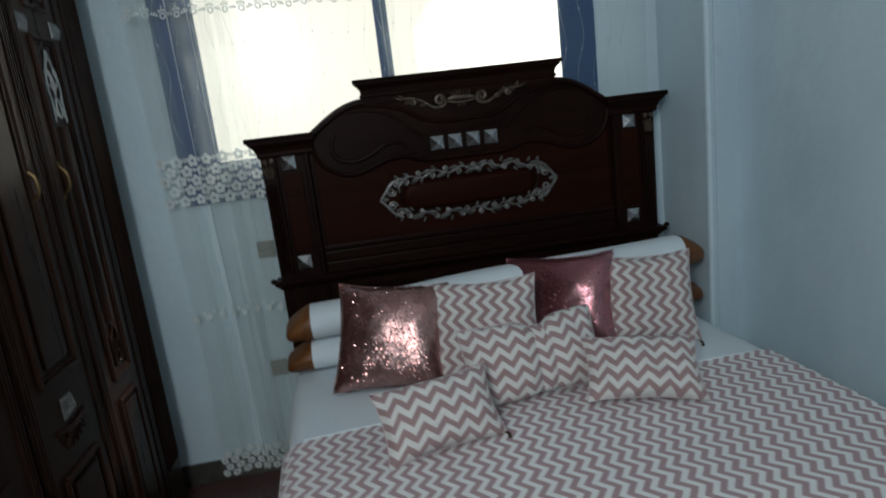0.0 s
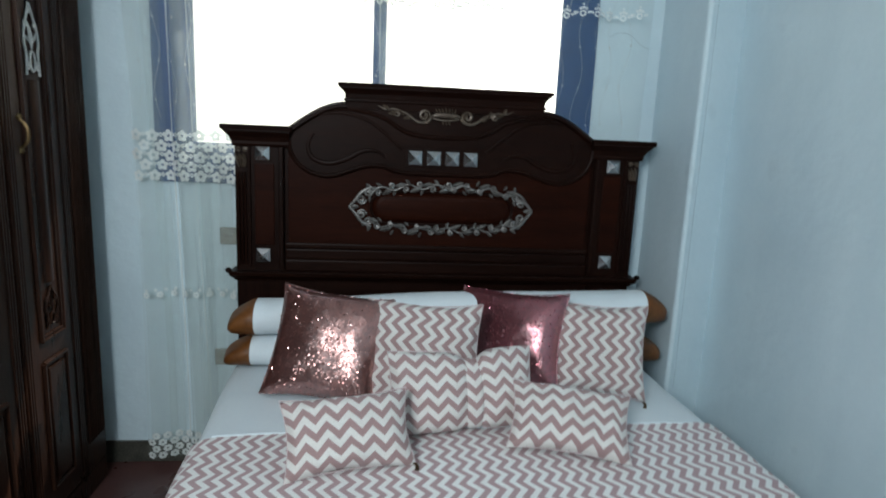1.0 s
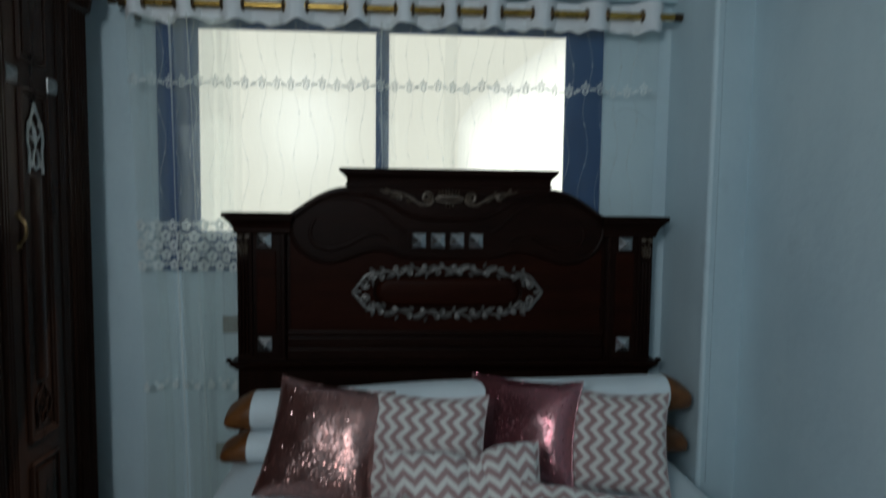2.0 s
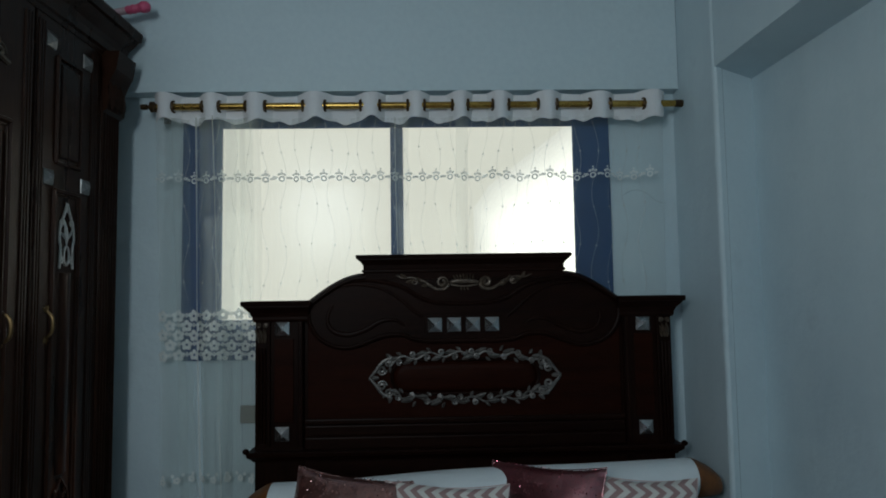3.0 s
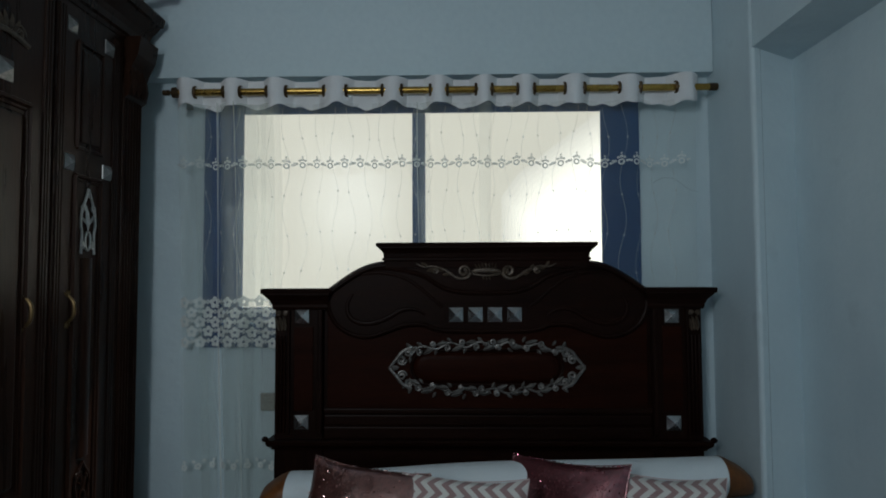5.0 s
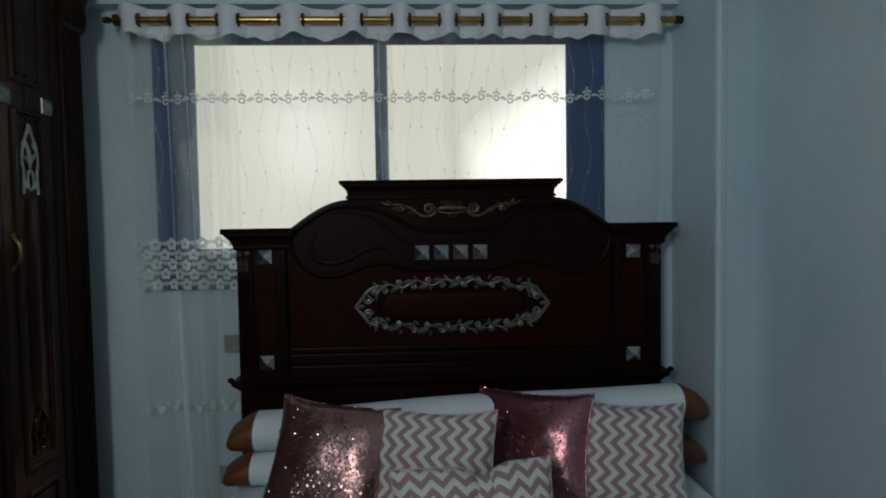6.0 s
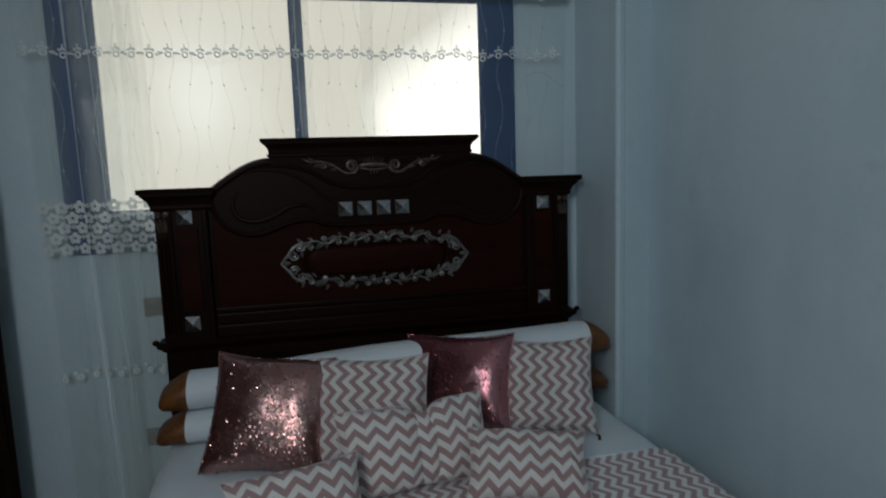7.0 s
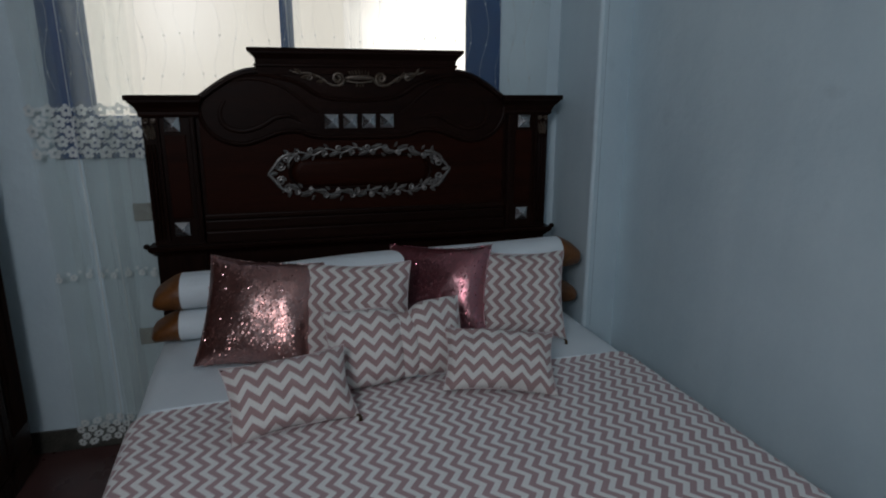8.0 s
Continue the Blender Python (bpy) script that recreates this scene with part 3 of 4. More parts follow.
for row in range(5):
    s = 0.02 + 0.031 * (row % 2)
    while s < LONG * 0.62:
        z = 1.264 + row * 0.041 + 0.004 * math.sin(9 * s + row)
        blossom(bm, s, z, 0.0215 + 0.003 * rng.random(), 5, 1.57 + 0.3 * (rng.random() - 0.5))
        blossom(bm, s + 0.031, z + 0.004, 0.009, 4)
        s += 0.062
stuff_part("lace_band", bm, LACE, curtain, "broad openwork band of embroidered flowers")
bm = bmesh.new()
for z, r, step in ((0.77, 0.014, 0.052), (0.79, 0.007, 0.037)):
    s = 0.02
    while s < LONG * 0.5:
        blossom(bm, s, z + 0.008 * math.sin(7 * s), r)
        s += step
stuff_part("low_flower_border", bm, LACE, curtain)
bm = bmesh.new()
for row in range(4):
    s = 0.02 + 0.018 * (row % 2)
    while s < LONG * 0.5:
        blossom(bm, s, 0.055 + row * 0.03, 0.0165, 6, rng.random())
        s += 0.042
stuff_part("hem_lace", bm, LACE, curtain, "openwork flower lace along the hem")
bm = bmesh.new()
s = 0.05
while s < LONG - 0.04:
    ph = rng.random() * 6.28
    stitch(bm, [(s + 0.013 * math.sin(ph + z * 19) , z) for z in (2.2 - 0.012 * k for k in range(60))])
    for z in (2.085, 1.86, 1.70, 1.55):
        zz = z + 0.012 * math.sin(13 * s)
        blossom(bm, s + 0.013 * math.sin(ph + zz * 19), zz, 0.0042)
    s += 0.064
stuff_part("vine_stitching", bm, THREAD, curtain, "fine wavy stitched vines with dots")

rod = thing("curtain_rod", (0, 0, 0), "polished brass curtain rod with a bronze end", "curtain rod")


def cylinder_x(x0, x1, y, z, r, segs=16, profile=None):
    bm = bmesh.new()
    prof = profile or [(0, 1), (1, 1)]
    rings = [[bm.verts.new((x0 + (x1 - x0) * t, y + r * k * math.cos(a), z + r * k * math.sin(a))) for a in (2 * math.pi * j / segs for j in range(segs))] for t, k in prof]
    for a, b in zip(rings, rings[1:]):
        for j in range(segs):
            bm.faces.new((a[j], a[(j + 1) % segs], b[(j + 1) % segs], b[j]))
    bm.faces.new(rings[0])
    bm.faces.new(rings[-1])
    return bm


part("pole", cylinder_x(-1.225, 0.884, ROD_Y, ROD_Z, 0.0135), BRASS, rod, "", True)
part("finial", cylinder_x(-1.29, -1.224, ROD_Y, ROD_Z, 0.02, 14, [(0, 0.55), (0.35, 0.6), (0.4, 0.35), (0.5, 0.4), (0.6, 1.1), (0.8, 1.1), (0.85, 0.7), (1, 0.7)]), BRONZE, rod, "dark bronze finial", True)
part("finial", cylinder_x(0.883, 0.915, ROD_Y, ROD_Z, 0.019, 14, [(0, 0.75), (0.15, 0.8), (0.85, 0.8), (1, 0.75)]), BRONZE, rod, "", True)
for x in (-1.222,):
    bm = boxed(x - 0.009, x + 0.009, ROD_Y - 0.004, BACK - 0.003, ROD_Z - 0.022, ROD_Z - 0.013, 0.002)
    box(bm, x - 0.014, x + 0.014, BACK - 0.011, BACK - 0.003, ROD_Z - 0.045, ROD_Z + 0.035, 0.002)
    part("bracket", bm, BRONZE, rod)

# ---- bed ----
bed = thing("bed", (0, 0, 0), "carved dark walnut double bed with a tall arched headboard", "bed")


def crest(x):
    a = abs(x)
    if a >= 0.62:
        return 1.468
    t = min(1.0, (0.62 - a) / 0.23)
    return 1.468 + 0.112 * math.sin(t * math.pi / 2) ** 1.05


head = part("headboard", plate(bmesh.new(), [(-0.80, 0.12)] + [(x, crest(x) - 0.004) for x in (-0.80 + 1.6 * k / 80 for k in range(81))] + [(0.80, 0.12)], 0.012, 0.05), WOODX, bed)
# mahogany field between the posts
part("panel", boxed(-0.615, 0.615, 0.004, 0.013, 1.015, 1.43, 0.003), RED, head, "reddish mahogany panel")
# upper carved field with its scrolled lower edge
S = [(0.612, 1.442), (0.604, 1.388), (0.572, 1.337), (0.515, 1.304), (0.450, 1.297), (0.38, 1.318), (0.315, 1.340), (0.245, 1.342), (0.202, 1.326), (0.15, 1.318), (0.075, 1.317), (0, 1.317)]
half = [(p.x, p.z) for p in smooth_line([(x, 0, z) for x, z in S], 5)]
low = half + [(-x, z) for x, z in half[-2::-1]]
top = [(-0.612 + 1.224 * k / 60, crest(-0.612 + 1.224 * k / 60) - 0.022) for k in range(61)]
part("carved_field", plate(bmesh.new(), low + top, -0.010, 0.0135), WOODX, head)
bm = bmesh.new()
tube(bm, [Vector((x, -0.010, z)) for x, z in low], 0.0085, 8, 0.9)
part("scroll_moulding", bm, WOODX, head, smooth=True)
for sg in (-1, 1):
    bm = bmesh.new()
    c = smooth_line([(sg * x, -0.011, z) for x, z in ((0.50, 1.535), (0.42, 1.556), (0.33, 1.552), (0.242, 1.528), (0.17, 1.485), (0.10, 1.466), (0.001, 1.462))], 7)
    tube(bm, c, 0.009, 8, 0.9, lambda t: 0.4 + 0.6 * min(1, t * 3))
    c = smooth_line([(sg * x, -0.011, z) for x, z in ((0.545, 1.50), (0.492, 1.533), (0.405, 1.541), (0.318, 1.522), (0.254, 1.483), (0.205, 1.440), (0.168, 1.412))], 7)
    tube(bm, c, 0.006, 8, 0.8, lambda t: 0.4 + 0.6 * min(1, t * 3))
    part("swag_moulding", bm, WOODX, head, smooth=True)
    bm = bmesh.new()
    c = smooth_line([(sg * x, -0.011, z) for x, z in ((0.235, 1.378), (0.262, 1.396), (0.295, 1.402), (0.335, 1.394), (0.385, 1.366), (0.450, 1.346), (0.506, 1.356), (0.533, 1.385), (0.534, 1.425), (0.515, 1.462))], 6)
    tube(bm, c, 0.0085, 8, 0.8, lambda t: 0.25 + 0.9 * math.sin(math.pi * (0.06 + 0.84 * t)))
    part("paisley_moulding", bm, WOODX, head, smooth=True)
    # swept moulding over the arch
    bm = bmesh.new()
    arch = [Vector((sg * x, 0.012, crest(x) - 0.010)) for x in (0.638 - 0.25 * k / 24 for k in range(25))]
    tube(bm, arch, 0.017, 10, 2.2)
    tube(bm, [p + Vector((0, -0.012, -0.026)) for p in arch], 0.008, 8, 1.3)
    part("arch_moulding", bm, WOODX, head, smooth=True)
    # post with strip, column, capital and cornice
    bm = boxed(min(sg * 0.63, sg * 0.818), max(sg * 0.63, sg * 0.818), -0.004, 0.055, 0.0, 1.402, 0.004)
    post = part("post", bm, WOOD, bed)
    for x0, x1 in ((0.632, 0.650), (0.757, 0.768)):
        part("bead", boxed(min(sg * x0, sg * x1), max(sg * x0, sg * x1), -0.016, -0.003, 0.925, 1.40, 0.004), WOOD, post)
    part("strip", boxed(min(sg * 0.668, sg * 0.742), max(sg * 0.668, sg * 0.742), -0.010, -0.003, 1.012, 1.335, 0.003), RED, post)
    bm = bmesh.new()
    for k in range(3):
        tube(bm, [Vector((sg * (0.779 + 0.0135 * k), -0.006, z)) for z in (0.93, 0.95, 1.27, 1.30)], 0.0062, 8, 1.3, lambda t: 0.6 if t in (0, 1) else 1.0)
    part("reeding", bm, WOOD, post, smooth=True)
    bm = bmesh.new()
    for k in (-1, 0, 1):
        leaf(bm, sg * 0.790 + 0.010 * k, 1.318, math.pi / 2 - 0.12 * k, 0.056, 0.015, -0.010, 0.010)
    scroll(bm, sg * 0.776, 1.386, 0.010, 0, 1.3, -0.014, 0.0042)
    scroll(bm, sg * 0.802, 1.386, 0.010, math.pi, 1.3, -0.014, 0.0042, -1)
    part("capital", bm, GILT, post, "rubbed gilt carved capital", True)
    o = lambda x: sg * x
    bm = bmesh.new()
    rows = ((1.400, 0.618, 0.822, -0.014), (1.410, 0.612, 0.826, -0.020), (1.420, 0.612, 0.826, -0.020), (1.424, 0.610, 0.829, -0.022), (1.437, 0.607, 0.834, -0.028), (1.450, 0.603, 0.846, -0.040),
            (1.457, 0.602, 0.853, -0.046), (1.461, 0.602, 0.853, -0.046), (1.462, 0.598, 0.861, -0.052), (1.478, 0.597, 0.862, -0.054), (1.482, 0.60, 0.859, -0.051))
    stack(bm, [(z, min(o(a), o(b)), max(o(a), o(b)), y, 0.058) for z, a, b, y in rows])
    part("cornice", bm, WOODX, post)
    for z in (1.375, 0.970):
        st = part("stud", pyramid(0.058, 0.022), STUD, post, "faceted silver stud")
        st.location = (sg * 0.708 - 0.004, -0.008, z)
# crown
bm = bmesh.new()
rows = ((1.560, 0.392, -0.016), (1.585, 0.392, -0.018), (1.590, 0.400, -0.024), (1.597, 0.400, -0.024), (1.600, 0.394, -0.020), (1.616, 0.396, -0.022), (1.628, 0.404, -0.032), (1.636, 0.414, -0.042), (1.640, 0.414, -0.042), (1.641, 0.420, -0.047), (1.653, 0.422, -0.049), (1.656, 0.418, -0.046))
stack(bm, [(z, -w, w, y, 0.056) for z, w, y in rows])
part("crown", bm, WOODX, head)
# gilt carving under the crown
bm = bmesh.new()
y = -0.016
tube(bm, smooth_line([(-0.056, y, 1.544), (-0.03, y - 0.003, 1.549), (0.03, y - 0.003, 1.549), (0.056, y, 1.544)], 5), 0.0095, 8, 0.8, lambda t: 0.5 + math.sin(math.pi * t) * 0.5)
tube(bm, smooth_line([(-0.052, y, 1.536), (0, y - 0.003, 1.529), (0.052, y, 1.536)], 5), 0.0042, 6, 0.8)
for k in range(-3, 4):
    leaf(bm, 0.011 * k, 1.556, math.pi / 2 - 0.13 * k, 0.027 - 0.002 * abs(k), 0.008, y, 0.006)
for k in range(-1, 2):
    leaf(bm, 0.011 * k, 1.526, -math.pi / 2 + 0.2 * k, 0.014, 0.008, y, 0.005)
for sg in (-1, 1):
    scroll(bm, sg * 0.086, 1.546, 0.025, -math.pi / 2, 1.5, y, 0.0072, -sg)
    tube(bm, smooth_line([(sg * 0.060, y, 1.540), (sg * 0.075, y, 1.522), (sg * 0.105, y, 1.519), (sg * 0.130, y, 1.531), (sg * 0.160, y, 1.552), (sg * 0.205, y, 1.566), (sg * 0.240, y, 1.564), (sg * 0.268, y, 1.576)], 5), 0.0070, 6, 0.8, lambda t: 1.1 - 0.75 * t)
    scroll(bm, sg * 0.196, 1.550, 0.015, math.pi / 2, 1.3, y, 0.0055, sg)
    for k in range(4):
        leaf(bm, sg * (0.135 + 0.030 * k), 1.536 + 0.008 * k, (0.35 if sg > 0 else math.pi - 0.35) + sg * (0.5 if k % 2 else -0.3), 0.034, 0.015, y, 0.007)
part("crown_carving", bm, GILT, head, "rubbed gilt scroll carving", True)
for k in range(4):
    st = part("stud", pyramid(0.058, 0.024), STUD, head, "faceted silver stud")
    st.location = (-0.117 + 0.0745 * k, -0.012, 1.380)
bm = boxed(-0.158, 0.146, -0.014, -0.009, 1.343, 1.417, 0.002)
part("stud_plate", bm, WOODX, head)


# silver oval garland
def oval(t, a, b):
    """A long oval, pointed at both ends."""
    c, s_ = math.cos(t), math.sin(t)
    x = a * math.copysign(abs(c) ** 0.72, c)
    z = b * math.copysign(abs(s_) ** 0.62, s_)
    return x, z


OZ = 1.177
track = [oval(2 * math.pi * k / 720, 0.322, 0.088) for k in range(721)]
along = [0.0]
for p, q in zip(track, track[1:]):
    along.append(along[-1] + math.hypot(q[0] - p[0], q[1] - p[1]))


def on_oval(s, out):
    """A place s of the way round the oval, out metres outside it, and the way's direction there."""
    k = min(max(int(np.searchsorted(along, (s % 1.0) * along[-1])), 1), 720)
    (xa, za), (xb, zb) = track[k - 1], track[k]
    d = math.atan2(zb - za, xb - xa)
    return xa + out * math.sin(d), za - out * math.cos(d), d


UNITS = 26
for k in range(UNITS):
    s0 = (k + 0.5) / UNITS
    near = min(abs(s0 - q) for q in (0.0, 0.5, 1.0))
    if near < 0.042:
        continue
    bm = bmesh.new()
    # leaves run from the middle of each long side towards the points
    x, z, d = on_oval(s0, 0.0)
    run = 1 if (0 < s0 < 0.25 or 0.5 < s0 < 0.75) else -1
    ahead = d if run < 0 else d + math.pi
    side = 1 if k % 2 else -1
    x, z, d = on_oval(s0, side * 0.008)
    leaf(bm, x - 0.020 * math.cos(ahead), OZ + z - 0.020 * math.sin(ahead), ahead + side * run * 0.12, 0.046, 0.018, -0.005, 0.010)
    x, z, d = on_oval(s0 + run * 0.012, -side * 0.009)
    scroll(bm, x, OZ + z, 0.0125, d + math.pi / 2, 1.35, -0.007, 0.0050, side * run)
    x, z, d = on_oval(s0 - run * 0.016, -side * 0.012)
    leaf(bm, x, OZ + z, ahead - side * run * 0.9, 0.024, 0.011, -0.006, 0.007)
    stem = [on_oval(s0 + (q / 8 - 0.5) / UNITS, side * 0.010 * math.cos(math.pi * q / 8)) for q in range(9)]
    tube(bm, [Vector((p[0], -0.005, OZ + p[1])) for p in stem], 0.0040, 5, 1.0)
    part("garland_scroll", bm, SILVER, head, "silver leaf scroll of the long oval garland", True)
for up in (-1, 1):
    # a spray of small leaves at the middle of each long side
    bm = bmesh.new()
    for q in (-0.5, 0.5):
        leaf(bm, 0.0, OZ + up * 0.078, up * math.pi / 2 + q, 0.026, 0.011, -0.006, 0.007)
    part("garland_spray", bm, SILVER, head, "small silver leaves", True)
for sg in (-1, 1):
    bm = bmesh.new()
    leaf(bm, sg * 0.338, OZ, (0 if sg > 0 else math.pi), 0.040, 0.018, -0.006, 0.008)
    for up in (-1, 1):
        tube(bm, smooth_line([(sg * 0.286, -0.008, OZ + up * 0.080), (sg * 0.322, -0.010, OZ + up * 0.062), (sg * 0.345, -0.010, OZ + up * 0.034), (sg * 0.374, -0.008, OZ)], 5), 0.0058, 5, 1.0, lambda q: 0.7 + 0.5 * math.sin(math.pi * q))
        scroll(bm, sg * 0.326, OZ + up * 0.030, 0.020, 0, 1.5, -0.008, 0.0052, sg * up)
        scroll(bm, sg * 0.300, OZ + up * 0.056, 0.016, 0, 1.4, -0.008, 0.0048, -sg * up)
        leaf(bm, sg * 0.290, OZ + up * 0.070, (math.pi / 2 if up > 0 else -math.pi / 2) - sg * up * 0.5, 0.030, 0.014, -0.006, 0.007)
    part("garland_point", bm, SILVER, head, "pointed silver scroll end of the garland", True)


def pill(hw, hh, n=14):
    pts = []
    for sgn, cx in ((1, hw - hh), (-1, -(hw - hh))):
        for k in range(n + 1):
            a = -math.pi / 2 + math.pi * k / n
            pts.append((cx + sgn * hh * math.cos(a), OZ + sgn * hh * math.sin(a)))
    return pts


bm = bmesh.new()
tube(bm, [Vector((x, 0.0, z)) for x, z in pill(0.290, 0.066)], 0.006, 8, 1.0, None, True)
part("oval_moulding", bm, WOODX, head, smooth=True)
bm = bmesh.new()
loops = []
for grow, y in ((0.0, 0.004), (0.008, -0.006), (0.016, -0.010), (0.03, -0.012)):
    loops.append([bm.verts.new((x, y, z)) for x, z in pill(0.283 - grow, 0.059 - grow)])
for a, b in zip(loops, loops[1:]):
    for k in range(len(a)):
        j = (k + 1) % len(a)
        bm.faces.new((a[k], a[j], b[j], b[k]))
bm.faces.new(loops[-1])
part("oval_cushion_panel", bm, RED, head, "raised mahogany oval", True)
# rails under the panel, ledge and lower board
for z0, z1, y0 in ((1.000, 1.022, -0.004), (0.955, 0.996, 0.004), (0.905, 0.952, -0.001)):
    part("rail", boxed(-0.628, 0.628, y0, 0.014, z0, z1, 0.006), WOODX, head)
bm = bmesh.new()
rows = ((0.868, 0.822, -0.016), (0.876, 0.826, -0.020), (0.884, 0.834, -0.032), (0.890, 0.840, -0.038), (0.902, 0.842, -0.040), (0.907, 0.838, -0.036))
stack(bm, [(z, -w, w, y, 0.056) for z, w, y in rows])
part("ledge", bm, WOODX, head)
part("lower_board", boxed(-0.628, 0.628, -0.002, 0.0135, 0.13, 0.866, 0.003), WOODX, head)
for sg in (-1, 1):
    x = sg * 0.845
    part("ledge_knob", cylinder_x(x - 0.012, x + 0.012, -0.028, 0.910, 0.011, 12, [(0, 0.4), (0.3, 1), (0.7, 1), (1, 0.4)]), WOOD, head, "", True)
    x0, x1 = sorted((sg * 0.745, sg * 0.785))
    part("side_rail", boxed(x0, x1, -2.02, -0.005, 0.18, 0.34, 0.004), WOOD, bed)

# mattress, sheet and bedspread lie a little askew
ASKEW = Matrix.Translation((0.02, -0.03, 0)) @ Matrix.Rotation(radians(2.2), 4, "Z")


def cover(x0, x1, y0, y1, top, drop_l, drop_r, drop_f, round_, wrinkle, seed, uv_scale=None, sag=0.0):
    """Cloth over a mattress: flat on top, turned down over rounded edges."""
    bm = bmesh.new()
    uvl = bm.loops.layers.uv.new("uv")

    def lay(u):
        """Path across: metres along the cloth to (x, z)."""
        if u < x0:
            d = x0 - u
            a = min(d / round_, math.pi / 2)
            return x0 - round_ * math.sin(a) , -round_ * (1 - math.cos(a)) - max(0, d - round_ * math.pi / 2)
        if u > x1:
            d = u - x1
            a = min(d / round_, math.pi / 2)
            return x1 + round_ * math.sin(a), -round_ * (1 - math.cos(a)) - max(0, d - round_ * math.pi / 2)
        return u, 0.0

    nu, nv = 90, 80
    us = [x0 - drop_l + (x1 + drop_r - x0 + drop_l) * i / nu for i in range(nu + 1)]
    vs = [y1 - (y1 - y0 + drop_f) * j / nv for j in range(nv + 1)]
    grid = []
    for u in us:
        col = []
        for v in vs:
            x, dz = lay(u)
            yy, dy = v, 0.0
            if v < y0:
                d = y0 - v
                a = min(d / round_, math.pi / 2)
                yy, dy = y0 - round_ * math.sin(a), -round_ * (1 - math.cos(a)) - max(0, d - round_ * math.pi / 2)
            w = wrinkle * (noise.noise((u * 2.2 + seed, v * 3.1, 0.3)) + 0.5 * noise.noise((u * 7 + seed, v * 5, 1.7)) + 0.25 * noise.noise((u * 17, v * 11 + seed, 4.0)))
            fold = 0.012 * math.sin(11 * v + seed) * min(1, max(0, -dz) / 0.15)
            edge = -sag * max(0.0, (abs(u - (x0 + x1) / 2) / ((x1 - x0) / 2)) - 0.82) if abs(dz) < 1e-6 else -sag * 0.18
            col.append((bm.verts.new((x + (fold - (0.03 * min(1, -dz / 0.3))) * (1 if u < x0 else -1) * (dz < -0.02), yy, top + dz + dy + w + edge)), u, v))
        grid.append(col)
    for a, b in zip(grid, grid[1:]):
        for j in range(nv):
            q = (a[j], b[j], b[j + 1], a[j + 1])
            f = bm.faces.new([p[0] for p in q])
            for lp, p in zip(f.loops, q):
                lp[uvl].uv = (p[2], p[1])
    return bm


mat_ob = part("mattress", boxed(-0.80, 0.795, -1.99, -0.01, 0.30, 0.572, 0.05), MATTRESS, None, "", True)
mat_ob.matrix_world = ASKEW
tagged(mat_ob, "thick pale mattress on the wooden bed", "mattress")
sheet = part("bed_sheet", cover(-0.77, 0.765, -1.95, -0.03, 0.584, 0.42, 0.30, 0.2, 0.06, 0.005, 2.0, sag=0.03), SHEET, None, "", True)
sheet.matrix_world = ASKEW
tagged(sheet, "smooth white cotton sheet over the mattress", "bed sheet")
spread = part("bedspread", cover(-0.775, 0.768, -1.96, -0.72, 0.595, 0.44, 0.33, 0.3, 0.06, 0.009, 7.0, sag=0.03), ZIGBED, None, "", True)
spread.matrix_world = ASKEW
hem = bmesh.new()
tube(hem, [Vector((x, -0.72, 0.595 - 0.03 * max(0.0, abs(x + 0.003) / 0.771 - 0.82))) for x in (-0.77 + 1.535 * k / 40 for k in range(41))], 0.0035, 6)
part("hem", hem, SHEET, spread, "stitched hem", True)
tagged(spread, "white bedspread with a dusty pink zigzag print", "bedspread")


# ---- bolsters and cushions ----
def bolster(z_left, z_right, y, r, x0, x1, label):
    b = thing("bolster", (0, y, 0), label, "bolster pillow", "bolsters against the headboard")

    def tubeish(rows, segs=28):
        bm = bmesh.new()
        rings = []
        for x, k, dz, fl in rows:
            t = (x - x0) / (x1 - x0)
            zc = z_left + (z_right - z_left) * t + dz
            rings.append([bm.verts.new((x, k * r * 1.18 * math.cos(a) + 0.004 * math.sin(9 * x + 2 * a), zc + k * r * fl * math.sin(a) * (0.93 if math.sin(a) < 0 else 1.0) + 0.004 * math.sin(6 * x + a))) for a in (2 * math.pi * j / segs for j in range(segs))])
        for p, q in zip(rings, rings[1:]):
            for j in range(segs):
                bm.faces.new((p[j], p[(j + 1) % segs], q[(j + 1) % segs], q[j]))
        bm.faces.new(rings[0])
        bm.faces.new(rings[-1])
        return bm

    a, c = x0 + 0.10, x1 - 0.10
    rows = [(a + (c - a) * k / 30, 0.9 + 0.1 * math.sin(math.pi * min(1, max(0.0, (k + 1.5) / 33))) ** 0.4, 0, 1.0) for k in range(31)]
    part("white_cover", tubeish(rows), SHEET, b, "white cotton cover", True)
    for xe, xt in ((a, x0), (c, x1)):
        rows = [(xe + (xt - xe) * k / 10, (0.965, 0.965, 0.95, 0.93, 0.90, 0.87, 0.84, 0.80, 0.75, 0.66, 0.42)[k], -0.022 * (k / 10) ** 1.5, 1.0 - 0.35 * k / 10) for k in range(11)]
        bm = tubeish(rows)
        for v in bm.verts:
            v.co.z += 0.004 * math.sin(60 * v.co.y) * min(1, abs(v.co.x - xe) / 0.06)
        part("end_cap", bm, SATIN, b, "gathered amber satin end", True)
    return b


bolster(0.648, 0.672, -0.225, 0.062, -0.815, 0.875, "long white bolster with amber satin ends lying on the sheet")
bolster(0.772, 0.838, -0.215, 0.074, -0.800, 0.885, "long white bolster with amber satin ends on top of another bolster")


